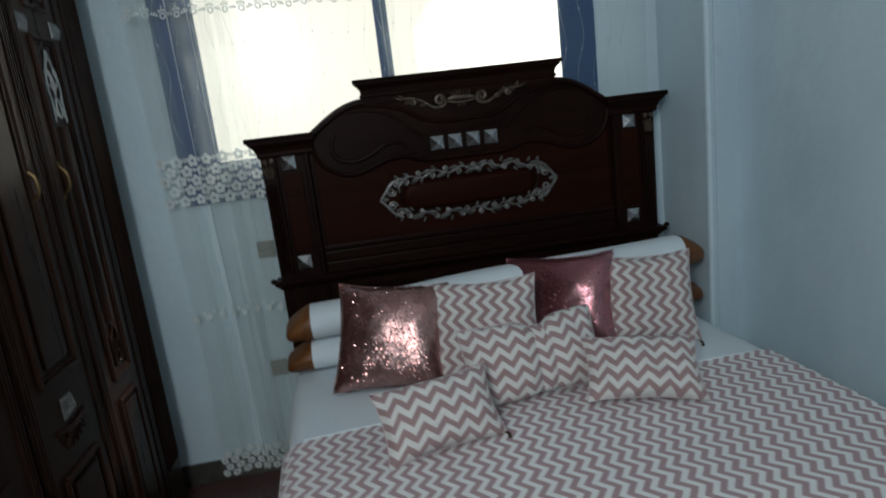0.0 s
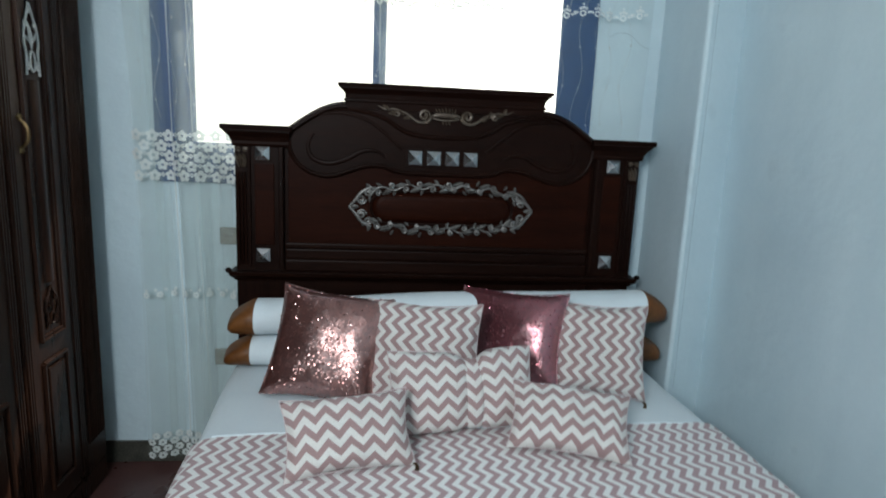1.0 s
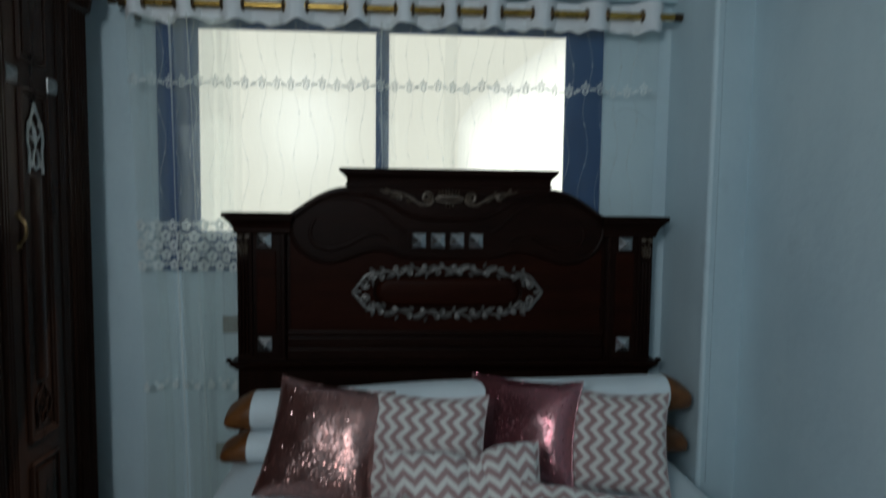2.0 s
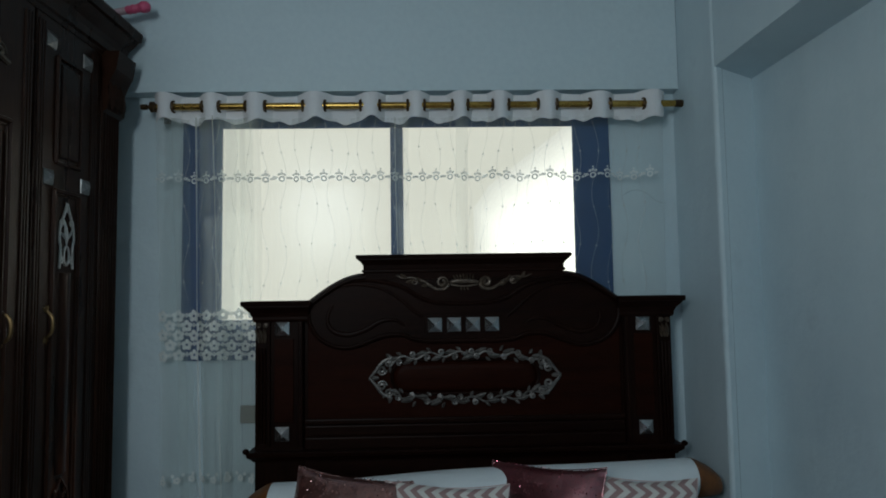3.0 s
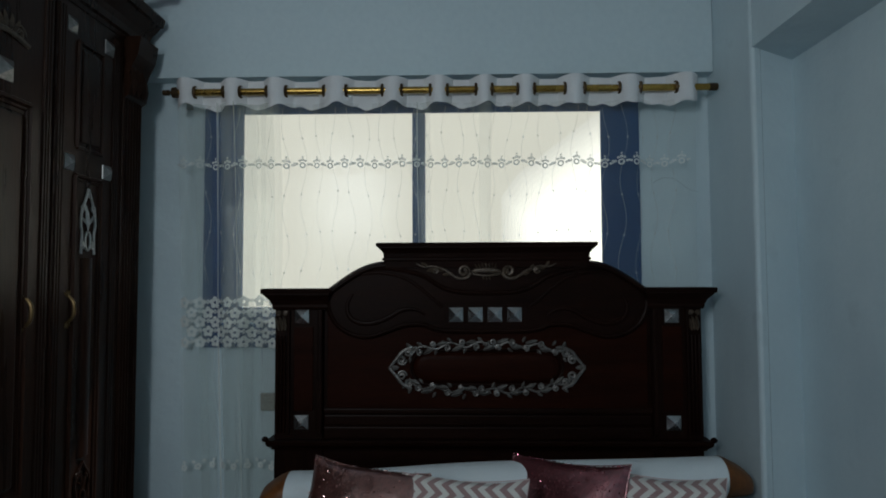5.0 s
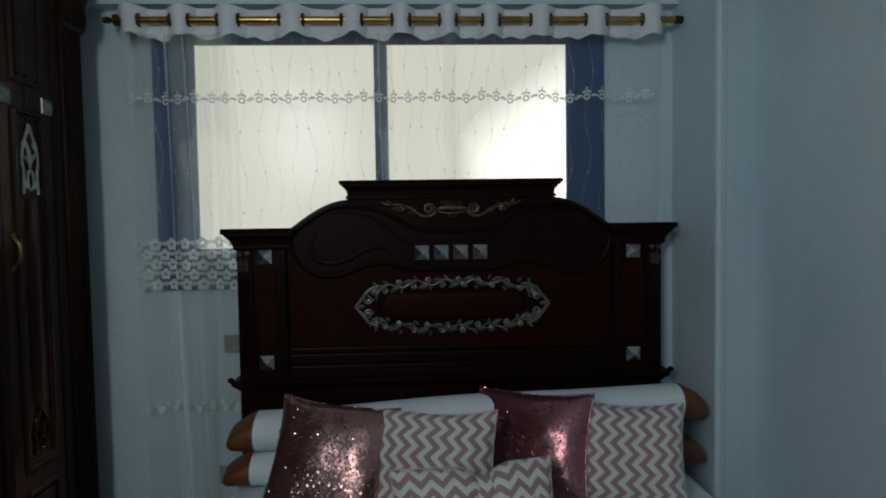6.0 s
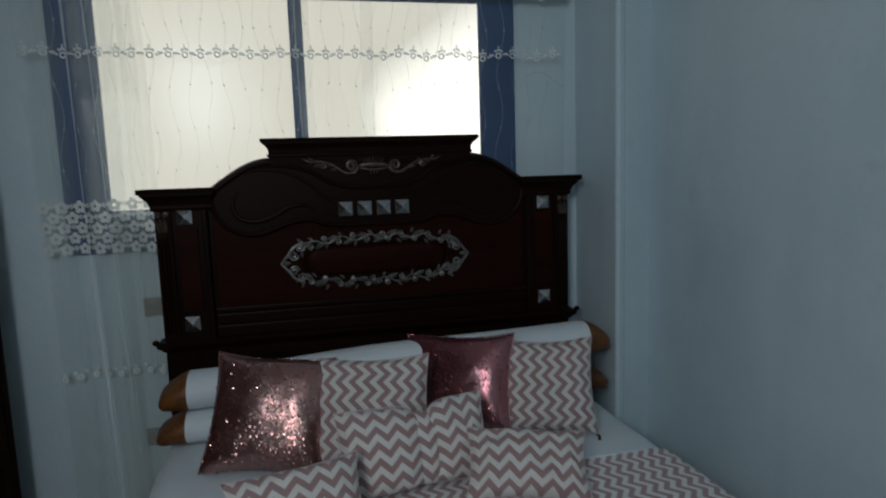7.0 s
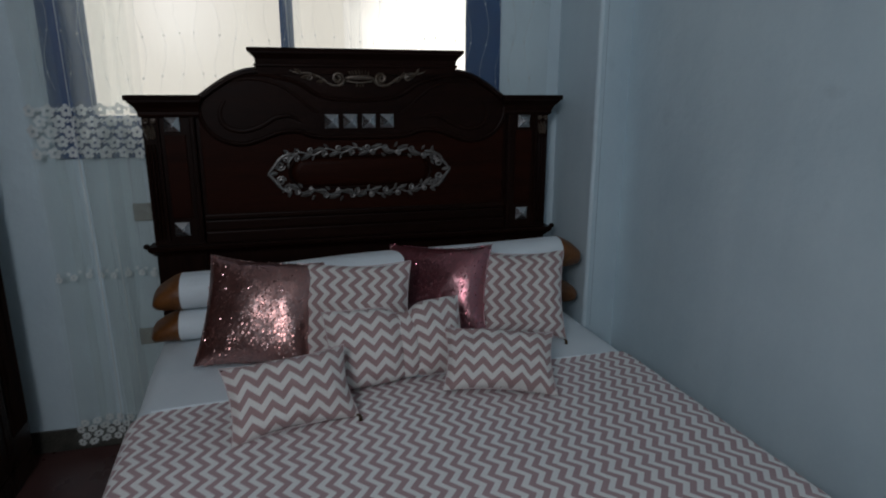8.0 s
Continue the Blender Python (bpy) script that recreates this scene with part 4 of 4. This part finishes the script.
def cushion_mesh(w, h, t, seed, turned=False, pinch=0.055, n=26, knot=False, skew=0.0):
    """A stuffed square cover, pinched between its corners, standing in the xz plane with its front to -y."""
    bm = bmesh.new()
    uvl = bm.loops.layers.uv.new("uv")
    sides = []
    for face in (-1, 1):
        rows = []
        for i in range(n + 1):
            row = []
            for j in range(n + 1):
                u, v = -1 + 2 * i / n, -1 + 2 * j / n
                x = u * w / 2 * (1 - pinch * (1 - v * v) * u * u)
                z = v * h / 2 * (1 - pinch * 1.2 * (1 - u * u) * v * v)
                d = t / 2 * max(0.0, (1 - u * u) * (1 - v * v)) ** 0.42 * (1 + skew * u)
                if knot:
                    waist = math.exp(-((u - 0.12) / 0.16) ** 2)
                    z *= 1 - (0.30 if v > 0 else 0.10) * waist
                    d *= 1 - 0.45 * waist
                crease = noise.noise((u * 2.3 + seed, v * 2.1, face + seed)) * 0.013 + noise.noise((u * 6 + seed, v * 6, face)) * 0.0055
                d += crease * (0.35 if skew else 1.0) * min(1, (1 - u * u) * (1 - v * v) * 3)
                row.append((bm.verts.new((x, face * d, z + 0.004 * math.sin(3 * u + seed))), u * w / 2, v * h / 2))
            rows.append(row)
        sides.append(rows)
        for i in range(n):
            for j in range(n):
                q = (rows[i][j], rows[i + 1][j], rows[i + 1][j + 1], rows[i][j + 1])
                f = bm.faces.new([p[0] for p in q])
                for lp, p in zip(f.loops, q):
                    lp[uvl].uv = (p[2], p[1]) if turned else (p[1], p[2])
    bmesh.ops.remove_doubles(bm, verts=bm.verts, dist=0.0006)
    return bm


def piping(w, h, pinch, knot=False):
    bm = bmesh.new()
    line = []
    for k in range(80):
        q = k / 20
        e, t = int(q), q - int(q)
        u, v = ((-1 + 2 * t, -1), (1, -1 + 2 * t), (1 - 2 * t, 1), (-1, 1 - 2 * t))[e]
        x = u * w / 2 * (1 - pinch * (1 - v * v) * u * u)
        z = v * h / 2 * (1 - pinch * 1.2 * (1 - u * u) * v * v)
        if knot:
            z *= 1 - (0.30 if v > 0 else 0.10) * math.exp(-((u - 0.12) / 0.16) ** 2)
        line.append(Vector((x, 0, z)))
    return tube(bm, line, 0.0018, 5, 1.0, None, True)


def cushion(name, label, w, h, t, mat, at, group, seed, turned=False, pinch=0.085, knot=False, skew=0.0):
    c = thing(name, at, label, "cushion", group)
    part("cover", cushion_mesh(w, h, t, seed, turned, pinch, 26, knot, skew), mat, c, "", True)
    if mat in (ROSE, BERRY):
        loose = bmesh.new()
        pick = random.Random(int(seed * 10))
        for k in range(620):
            if k < 520:
                q = pick.random() * 4
                e, f_ = int(q), 2 * (q - int(q)) - 1
                u, v = ((f_, -1), (1, f_), (f_, 1), (-1, f_))[e]
                d, spread_ = 0.0, 28
            else:
                spread_ = 13
                u, v = pick.uniform(-0.97, 0.97), pick.uniform(-0.97, 0.97)
                d = t / 2 * max(0.0, (1 - u * u) * (1 - v * v)) ** 0.42 * (1 + skew * u) + 0.002
            x = u * w / 2 * (1 - pinch * (1 - v * v) * u * u)
            z = v * h / 2 * (1 - pinch * 1.2 * (1 - u * u) * v * v) + 0.004 * math.sin(3 * u + seed)
            spin = pose(x + pick.gauss(0, 0.0015), -d + pick.gauss(0, 0.0015), z + pick.gauss(0, 0.0015), 90 + pick.gauss(0, spread_), 0, pick.gauss(0, spread_))
            loose.faces.new([loose.verts.new(spin @ Vector((0.0021 * math.cos(a), 0.0024 * math.sin(a), 0))) for a in (math.pi * j / 3 for j in range(6))])
        tagged(part("sequin_scatter", loose, GLINT if mat == ROSE else GLINTRED, c), kind="stuff")
    part("seam", piping(w, h, pinch, knot), SEAM if mat == ZIGZAG else mat, c, "", True)
    return c


ZZ = "zigzag cushions on the bed"
SQ = "sequin cushions on the bed"
cushion("zigzag_cushion", "square cotton cushion with dusty pink zigzags leaning on the bolsters", 0.39, 0.345, 0.13, ZIGZAG, pose(-0.100, -0.540, 0.759, -20.5, 0, -8.8), ZZ, 3.0, True)
cushion("zigzag_cushion", "square cotton cushion with dusty pink zigzags leaning beside a sequin cushion", 0.35, 0.337, 0.13, ZIGZAG, pose(0.524, -0.469, 0.751, -25, 0.9, -13.6), ZZ, 5.0, True)
cushion("sequin_cushion", "square cushion of shiny rose copper sequins", 0.39, 0.378, 0.14, ROSE, pose(-0.416, -0.487, 0.764, -26, 4.5, -14), SQ, 1.0, skew=0.2)
cushion("sequin_cushion", "square cushion of shiny berry pink sequins", 0.425, 0.345, 0.14, BERRY, pose(0.224, -0.370, 0.764, -25, -5, -35), SQ, 9.0, skew=0.5)
bow = cushion("bow_cushion", "zigzag cotton cushion gathered into a bow by a band", 0.45, 0.245, 0.13, ZIGZAG, pose(0.008, -0.750, 0.722, -26, -0.5, 5.5), ZZ, 12.0, False, 0.04, True)
bm = bmesh.new()
rings = []
uvl = bm.loops.layers.uv.new("uv")
for x in (0.004, 0.012, 0.028, 0.044, 0.052):
    k = 1.0 if 0.005 < x < 0.05 else 0.93
    rings.append([bm.verts.new((x, 0.052 * k * math.cos(a), 0.104 * k * math.sin(a) - 0.010)) for a in (2 * math.pi * j / 28 for j in range(28))])
for i, (a, b) in enumerate(zip(rings, rings[1:])):
    for j in range(28):
        f = bm.faces.new((a[j], a[(j + 1) % 28], b[(j + 1) % 28], b[j]))
        for lp in f.loops:
            lp[uvl].uv = (lp.vert.co.x, lp.vert.co.z)
part("band", bm, ZIGZAG, bow, "zigzag band round the middle", True)
cushion("zigzag_cushion", "oblong cotton cushion with dusty pink zigzags propped on the bedspread", 0.345, 0.205, 0.11, ZIGZAG, pose(-0.324, -0.955, 0.690, -34, -1.4, 12), ZZ, 21.0)
cushion("zigzag_cushion", "oblong cotton cushion with dusty pink zigzags lying against the bow cushion", 0.35, 0.208, 0.11, ZIGZAG, pose(0.306, -0.880, 0.685, -47, 3.9, -12), ZZ, 27.0)

zips = [o for o in scene.objects if o.name.startswith("zigzag_cushion")]
for c_, (dx, dz) in zip(zips[1:3], ((0.166, -0.168), (0.164, -0.100))):
    bm = bmesh.new()
    tube(bm, smooth_line([(dx, 0, dz), (dx + 0.008, -0.006, dz - 0.006), (dx + 0.006, -0.010, dz - 0.020)], 4), 0.0045, 6, 1.0, lambda q: 0.6 + 0.8 * q)
    part("zip_pull", bm, BRONZE, c_, "dark zip pull", True)

# ---- wardrobe ----
ward = thing("wardrobe", (-1.66, -1.14, 0), "tall dark walnut wardrobe with reeded stiles, silver studs and carved ornament", "wardrobe")
ward.matrix_world = Matrix()
# Y0 is assumed: the near end is unseen, lengthened to block rear light.
FX, Y0, Y1 = -1.383, -2.30, 0.015
part("carcass", boxed(-1.95, FX, Y0, Y1, 0.10, 2.44, 0.003), WARD, ward)
part("plinth", boxed(-1.94, FX + 0.012, Y0 - 0.004, Y1 + 0.004, 0.0, 0.099, 0.006), WARD, ward)


def turned_part(name, build, mat, parent, label="", smooth=False):
    """Builds a front in the xz plane facing -y, then turns it to face +x: local x becomes y."""
    bm = bmesh.new()
    build(bm)
    bmesh.ops.transform(bm, matrix=Matrix.Translation((FX, 0, 0)) @ Matrix.Rotation(radians(90), 4, "Z"), verts=bm.verts)
    return part(name, bm, mat, parent, label, smooth)


def mould_rect(bm, x0, x1, z0, z1, y, r):
    for a, b in (((x0, z0), (x1, z0)), ((x1, z0), (x1, z1)), ((x1, z1), (x0, z1)), ((x0, z1), (x0, z0))):
        tube(bm, [Vector((a[0], y, a[1])), Vector((b[0], y, b[1]))], r, 6, 1.2)


def crest_carving(bm, cx, z0, z1, w, y):
    """An upright openwork ornament of paired scrolls, leaves and a ring."""
    h = z1 - z0
    ring = [Vector((cx + 0.17 * w * math.cos(a), y, z0 + 0.2 * h + 0.14 * h * math.sin(a))) for a in (2 * math.pi * k / 20 for k in range(20))]
    tube(bm, ring, 0.0045, 5, 1.0, None, True)
    for sg in (-1, 1):
        scroll(bm, cx + sg * 0.33 * w, z0 + 0.13 * h, 0.16 * w, math.pi / 2, 1.4, y, 0.0045, sg)
        scroll(bm, cx + sg * 0.30 * w, z0 + 0.70 * h, 0.16 * w, -math.pi / 2, 1.4, y, 0.0045, sg)
        tube(bm, smooth_line([(cx + sg * 0.42 * w, y, z0), (cx + sg * 0.38 * w, y, z0 + 0.3 * h), (cx + sg * 0.46 * w, y, z0 + 0.45 * h), (cx + sg * 0.40 * w, y, z0 + 0.65 * h), (cx + sg * 0.18 * w, y, z0 + 0.84 * h), (cx, y, z1)], 5), 0.0048, 5, 1.0)
        leaf(bm, cx + sg * 0.05 * w, z0 + 0.45 * h, math.pi / 2 - sg * 0.8, 0.2 * h, 0.12 * w, y, 0.006)
    leaf(bm, cx, z0 + 0.36 * h, math.pi / 2, 0.4 * h, 0.2 * w, y, 0.008)
    leaf(bm, cx, z0 + 0.86 * h, math.pi / 2, 0.16 * h, 0.14 * w, y, 0.006)


def narrow_door(ya, yb, handle_y):
    c, w = (ya + yb) / 2, yb - ya
    door = turned_part("door", lambda bm: box(bm, ya + 0.002, yb - 0.002, -0.018, 0.002, 0.115, 2.425, 0.004), WARD, ward)
    p0, p1 = c - 0.073, c + 0.073
    turned_part("upper_panel_moulding", lambda bm: mould_rect(bm, p0 + 0.004, p1 - 0.004, 1.955, 2.31, -0.020, 0.007), WARD, door, "", True)
    turned_part("upper_panel", lambda bm: box(bm, p0 + 0.018, p1 - 0.018, -0.026, -0.016, 1.975, 2.29, 0.007), WARD, door)
    turned_part("middle_panel_moulding", lambda bm: (mould_rect(bm, p0, p1, 0.74, 1.862, -0.020, 0.008), mould_rect(bm, p0 + 0.013, p1 - 0.013, 0.753, 1.849, -0.019, 0.005)), WARD, door, "", True)
    turned_part("lower_panel_moulding", lambda bm: mould_rect(bm, p0, p1, 0.20, 0.66, -0.020, 0.008), WARD, door, "", True)
    turned_part("lower_panel", lambda bm: box(bm, p0 + 0.018, p1 - 0.018, -0.026, -0.016, 0.22, 0.64, 0.007), WARD, door)
    turned_part("round_panel", lambda bm: tube(bm, smooth_line([(c, -0.016, z) for z in (0.935, 0.97, 1.3, 1.56, 1.59)], 4), 0.030, 12, 0.5, lambda t: 0.55 if t in (0, 1) else 1.0), WARD, door, "", True)
    turned_part("ornament", lambda bm: crest_carving(bm, c, 1.605, 1.825, 0.088, -0.022), PALE, door, "silver openwork ornament", True)
    # Low ornament in plain walnut, the dimness down there put into its colour.
    turned_part("ornament", lambda bm: crest_carving(bm, c, 0.775, 0.915, 0.085, -0.022), WARD, door, "", True)
    for zz in (2.352, 1.900):
        for yy in (c - 0.106, c + 0.106):
            st = part("stud", pyramid(0.052, 0.022), STUDW, door, "faceted silver stud")
            st.matrix_world = pose(FX + 0.018, yy, zz, 0, 0, 90)
    for sg in (-1, 1):
        turned_part("reed", lambda bm: [tube(bm, [Vector((c + sg * (w / 2 - 0.018 - 0.013 * k), -0.018, z)) for z in (0.14, 2.40)], 0.0055, 6, 1.1) for k in range(3)], WARD, door, "", True)
    add_handle(door, handle_y)


def add_handle(door, yy):
    bm = bmesh.new()
    line = smooth_line([(yy, -0.018, 1.472), (yy, -0.024, 1.465), (yy, -0.038, 1.448), (yy, -0.042, 1.425), (yy, -0.038, 1.400), (yy, -0.024, 1.383), (yy, -0.018, 1.376)], 5)
    n = len(line)
    rings = []
    for i, p in enumerate(line):
        d = (line[min(i + 1, n - 1)] - line[max(i - 1, 0)]).normalized()
        side, up = Vector((1, 0, 0)), Vector((1, 0, 0)).cross(d)
        r = 0.0042 + 0.002 * math.sin(math.pi * i / (n - 1))
        rings.append([bm.verts.new(p + side * r * math.cos(a) + up * r * math.sin(a)) for a in (2 * math.pi * k / 8 for k in range(8))])
    for a, b in zip(rings, rings[1:]):
        for k in range(8):
            bm.faces.new((a[k], a[(k + 1) % 8], b[(k + 1) % 8], b[k]))
    for zz, s in ((1.474, 1), (1.374, -1)):
        for q in (-0.6, 0, 0.6):
            leaf(bm, yy, zz - s * 0.012, s * math.pi / 2 + q, 0.026, 0.010, -0.019, 0.005)
    bmesh.ops.transform(bm, matrix=Matrix.Translation((FX, 0, 0)) @ Matrix.Rotation(radians(90), 4, "Z"), verts=bm.verts)
    part("handle", bm, OLDBRASS, door, "brass bow handle", True)


def wide_door(ya, yb, handle_y, mid):
    c = mid
    door = turned_part("door", lambda bm: box(bm, ya + 0.002, yb - 0.002, -0.018, 0.002, 0.115, 2.425, 0.004), WARD, ward)
    turned_part("panel_moulding", lambda bm: (mould_rect(bm, c - 0.105, c + 0.105, 0.90, 2.03, -0.020, 0.009), mould_rect(bm, c - 0.088, c + 0.088, 0.917, 2.013, -0.019, 0.005)), WARD, door, "", True)
    turned_part("panel", lambda bm: box(bm, c - 0.07, c + 0.07, -0.026, -0.016, 0.935, 1.995, 0.009), WARD, door)
    turned_part("lower_panel_moulding", lambda bm: mould_rect(bm, c - 0.105, c + 0.105, 0.18, 0.62, -0.020, 0.009), WARD, door, "", True)
    turned_part("lower_panel", lambda bm: box(bm, c - 0.08, c + 0.08, -0.026, -0.016, 0.205, 0.595, 0.009), WARD, door)
    # Lower carving drops its gilt for walnut, standing in for the dark below.
    for zz, up in ((2.235, 1), (0.72, -1)):
        turned_part("carving", lambda bm: ([leaf(bm, c + 0.012 * k, zz - up * 0.02, up * (math.pi / 2 - 0.35 * k), 0.055, 0.016, -0.02, 0.008) for k in range(-2, 3)],
                                           [scroll(bm, c + sg * 0.05, zz - up * 0.01, 0.028, 0, 1.5, -0.02, 0.005, sg) for sg in (-1, 1)],
                                           tube(bm, smooth_line([(c - 0.09, -0.02, zz - up * 0.035), (c, -0.024, zz - up * 0.02), (c + 0.09, -0.02, zz - up * 0.035)], 6), 0.008, 6, 0.9)), GILT if up > 0 else WARD, door, "rubbed gilt carving" if up > 0 else "", True)
    # Both studs take darker metals, standing in for poor light.
    for zz in (2.105, 0.80):
        st = part("stud", pyramid(0.064, 0.026), STUDW if zz > 1 else SILVER, door, "faceted silver stud")
        st.matrix_world = pose(FX + 0.018, c, zz, 0, 0, 90)
    for sg in (-1, 1):
        e = yb if sg > 0 else ya
        turned_part("reed", lambda bm: [tube(bm, [Vector((e - sg * (0.018 + 0.013 * k), -0.018, z)) for z in (0.14, 2.40)], 0.0055, 6, 1.1) for k in range(3)], WARD, door, "", True)
    add_handle(door, handle_y)


narrow_door(-0.517, -0.150, -0.428)
wide_door(-0.933, -0.521, -0.625, -0.728)
# Unseen doors, added so the wardrobe shades the left side of the bed.
wide_door(-1.347, -0.937, -1.250, -1.142)
wide_door(-1.763, -1.351, -1.660, -1.556)
narrow_door(-2.134, -1.767, -1.860)
for ya, yb in ((-0.148, 0.013), (-2.298, -2.137)):
    pil = turned_part("pilaster", lambda bm: box(bm, ya, yb, -0.016, 0.002, 0.105, 2.43, 0.004), WARD, ward)
    turned_part("reed", lambda bm: [tube(bm, [Vector((ya + 0.022 + 0.0195 * k, -0.016, z)) for z in (0.22, 0.24, 2.25, 2.27)], 0.0085, 8, 1.1, lambda t: 0.5 if t in (0, 1) else 1.0) for k in range(7)], WARD, pil, "", True)
    # corbel under the cornice
    def corbel(bm, ya=ya, yb=yb):
        prof = [(0.0, 2.20), (0.022, 2.215), (0.030, 2.26), (0.024, 2.30), (0.034, 2.33), (0.055, 2.37), (0.062, 2.41), (0.066, 2.44), (0.0, 2.44)]
        sides = [[bm.verts.new((x, -d - 0.016, z)) for d, z in prof] for x in (ya + 0.02, yb - 0.008)]
        for k in range(len(prof)):
            j = (k + 1) % len(prof)
            bm.faces.new((sides[0][k], sides[0][j], sides[1][j], sides[1][k]))
        bm.faces.new(sides[0])
        bm.faces.new(sides[1])
        for q in (-1, 0, 1):
            leaf(bm, (ya + yb) / 2 + 0.035 * q, 2.22, math.pi / 2, 0.11, 0.034, -0.045, 0.014)
    turned_part("corbel", corbel, WARD, pil)
# cornice with a cove, returned at both ends
bm = bmesh.new()
rows = ((2.425, 0.020), (2.440, 0.024), (2.446, 0.034), (2.470, 0.037), (2.490, 0.046), (2.512, 0.066), (2.524, 0.076), (2.530, 0.077), (2.532, 0.090), (2.560, 0.096), (2.568, 0.094))
stack(bm, [(z, -1.952, FX + d, Y0 - d * 0.4, Y1 + d * 0.15) for z, d in rows])
part("cornice", bm, WARD, ward)

# pink stick on the wardrobe
stick = thing("plastic_stick", pose(-1.42, -0.02, 2.630, 0, -11, 0), "pale plastic stick with a pink knob on the wardrobe", "toy")
part("shaft", cylinder_x(-0.24, 0.10, 0, 0, 0.014, 12), SHAFT, stick, "pale translucent shaft", True)
part("collar", cylinder_x(0.09, 0.145, 0, 0, 0.018, 12, [(0, 0.8), (0.2, 1), (0.35, 0.85), (0.55, 1.05), (0.7, 0.85), (1, 1)]), PINK, stick, "", True)
part("knob", cylinder_x(0.143, 0.185, 0, 0, 0.023, 14, [(0, 0.6), (0.2, 0.95), (0.5, 1.0), (0.8, 0.85), (1, 0.4)]), PINK, stick, "bright pink knob", True)

# sockets on the window wall
for i, (x, z) in enumerate(((-0.876, 1.022), (-0.910, 0.49))):
    so = thing("wall_socket", (x, BACK, z), "aged white wall socket behind the curtain", "socket", "wall sockets")
    part("plate", boxed(-0.036, 0.036, -0.013, -0.001, -0.036, 0.036, 0.004), SOCKET, so)
    part("insert", boxed(-0.02, 0.02, -0.016, -0.0125, -0.02, 0.02, 0.002), SOCKET, so)
    for dx in (-0.009, 0.009):
        part("socket_hole", boxed(dx - 0.003, dx + 0.003, -0.0168, -0.0155, -0.003, 0.003), DARK, so)
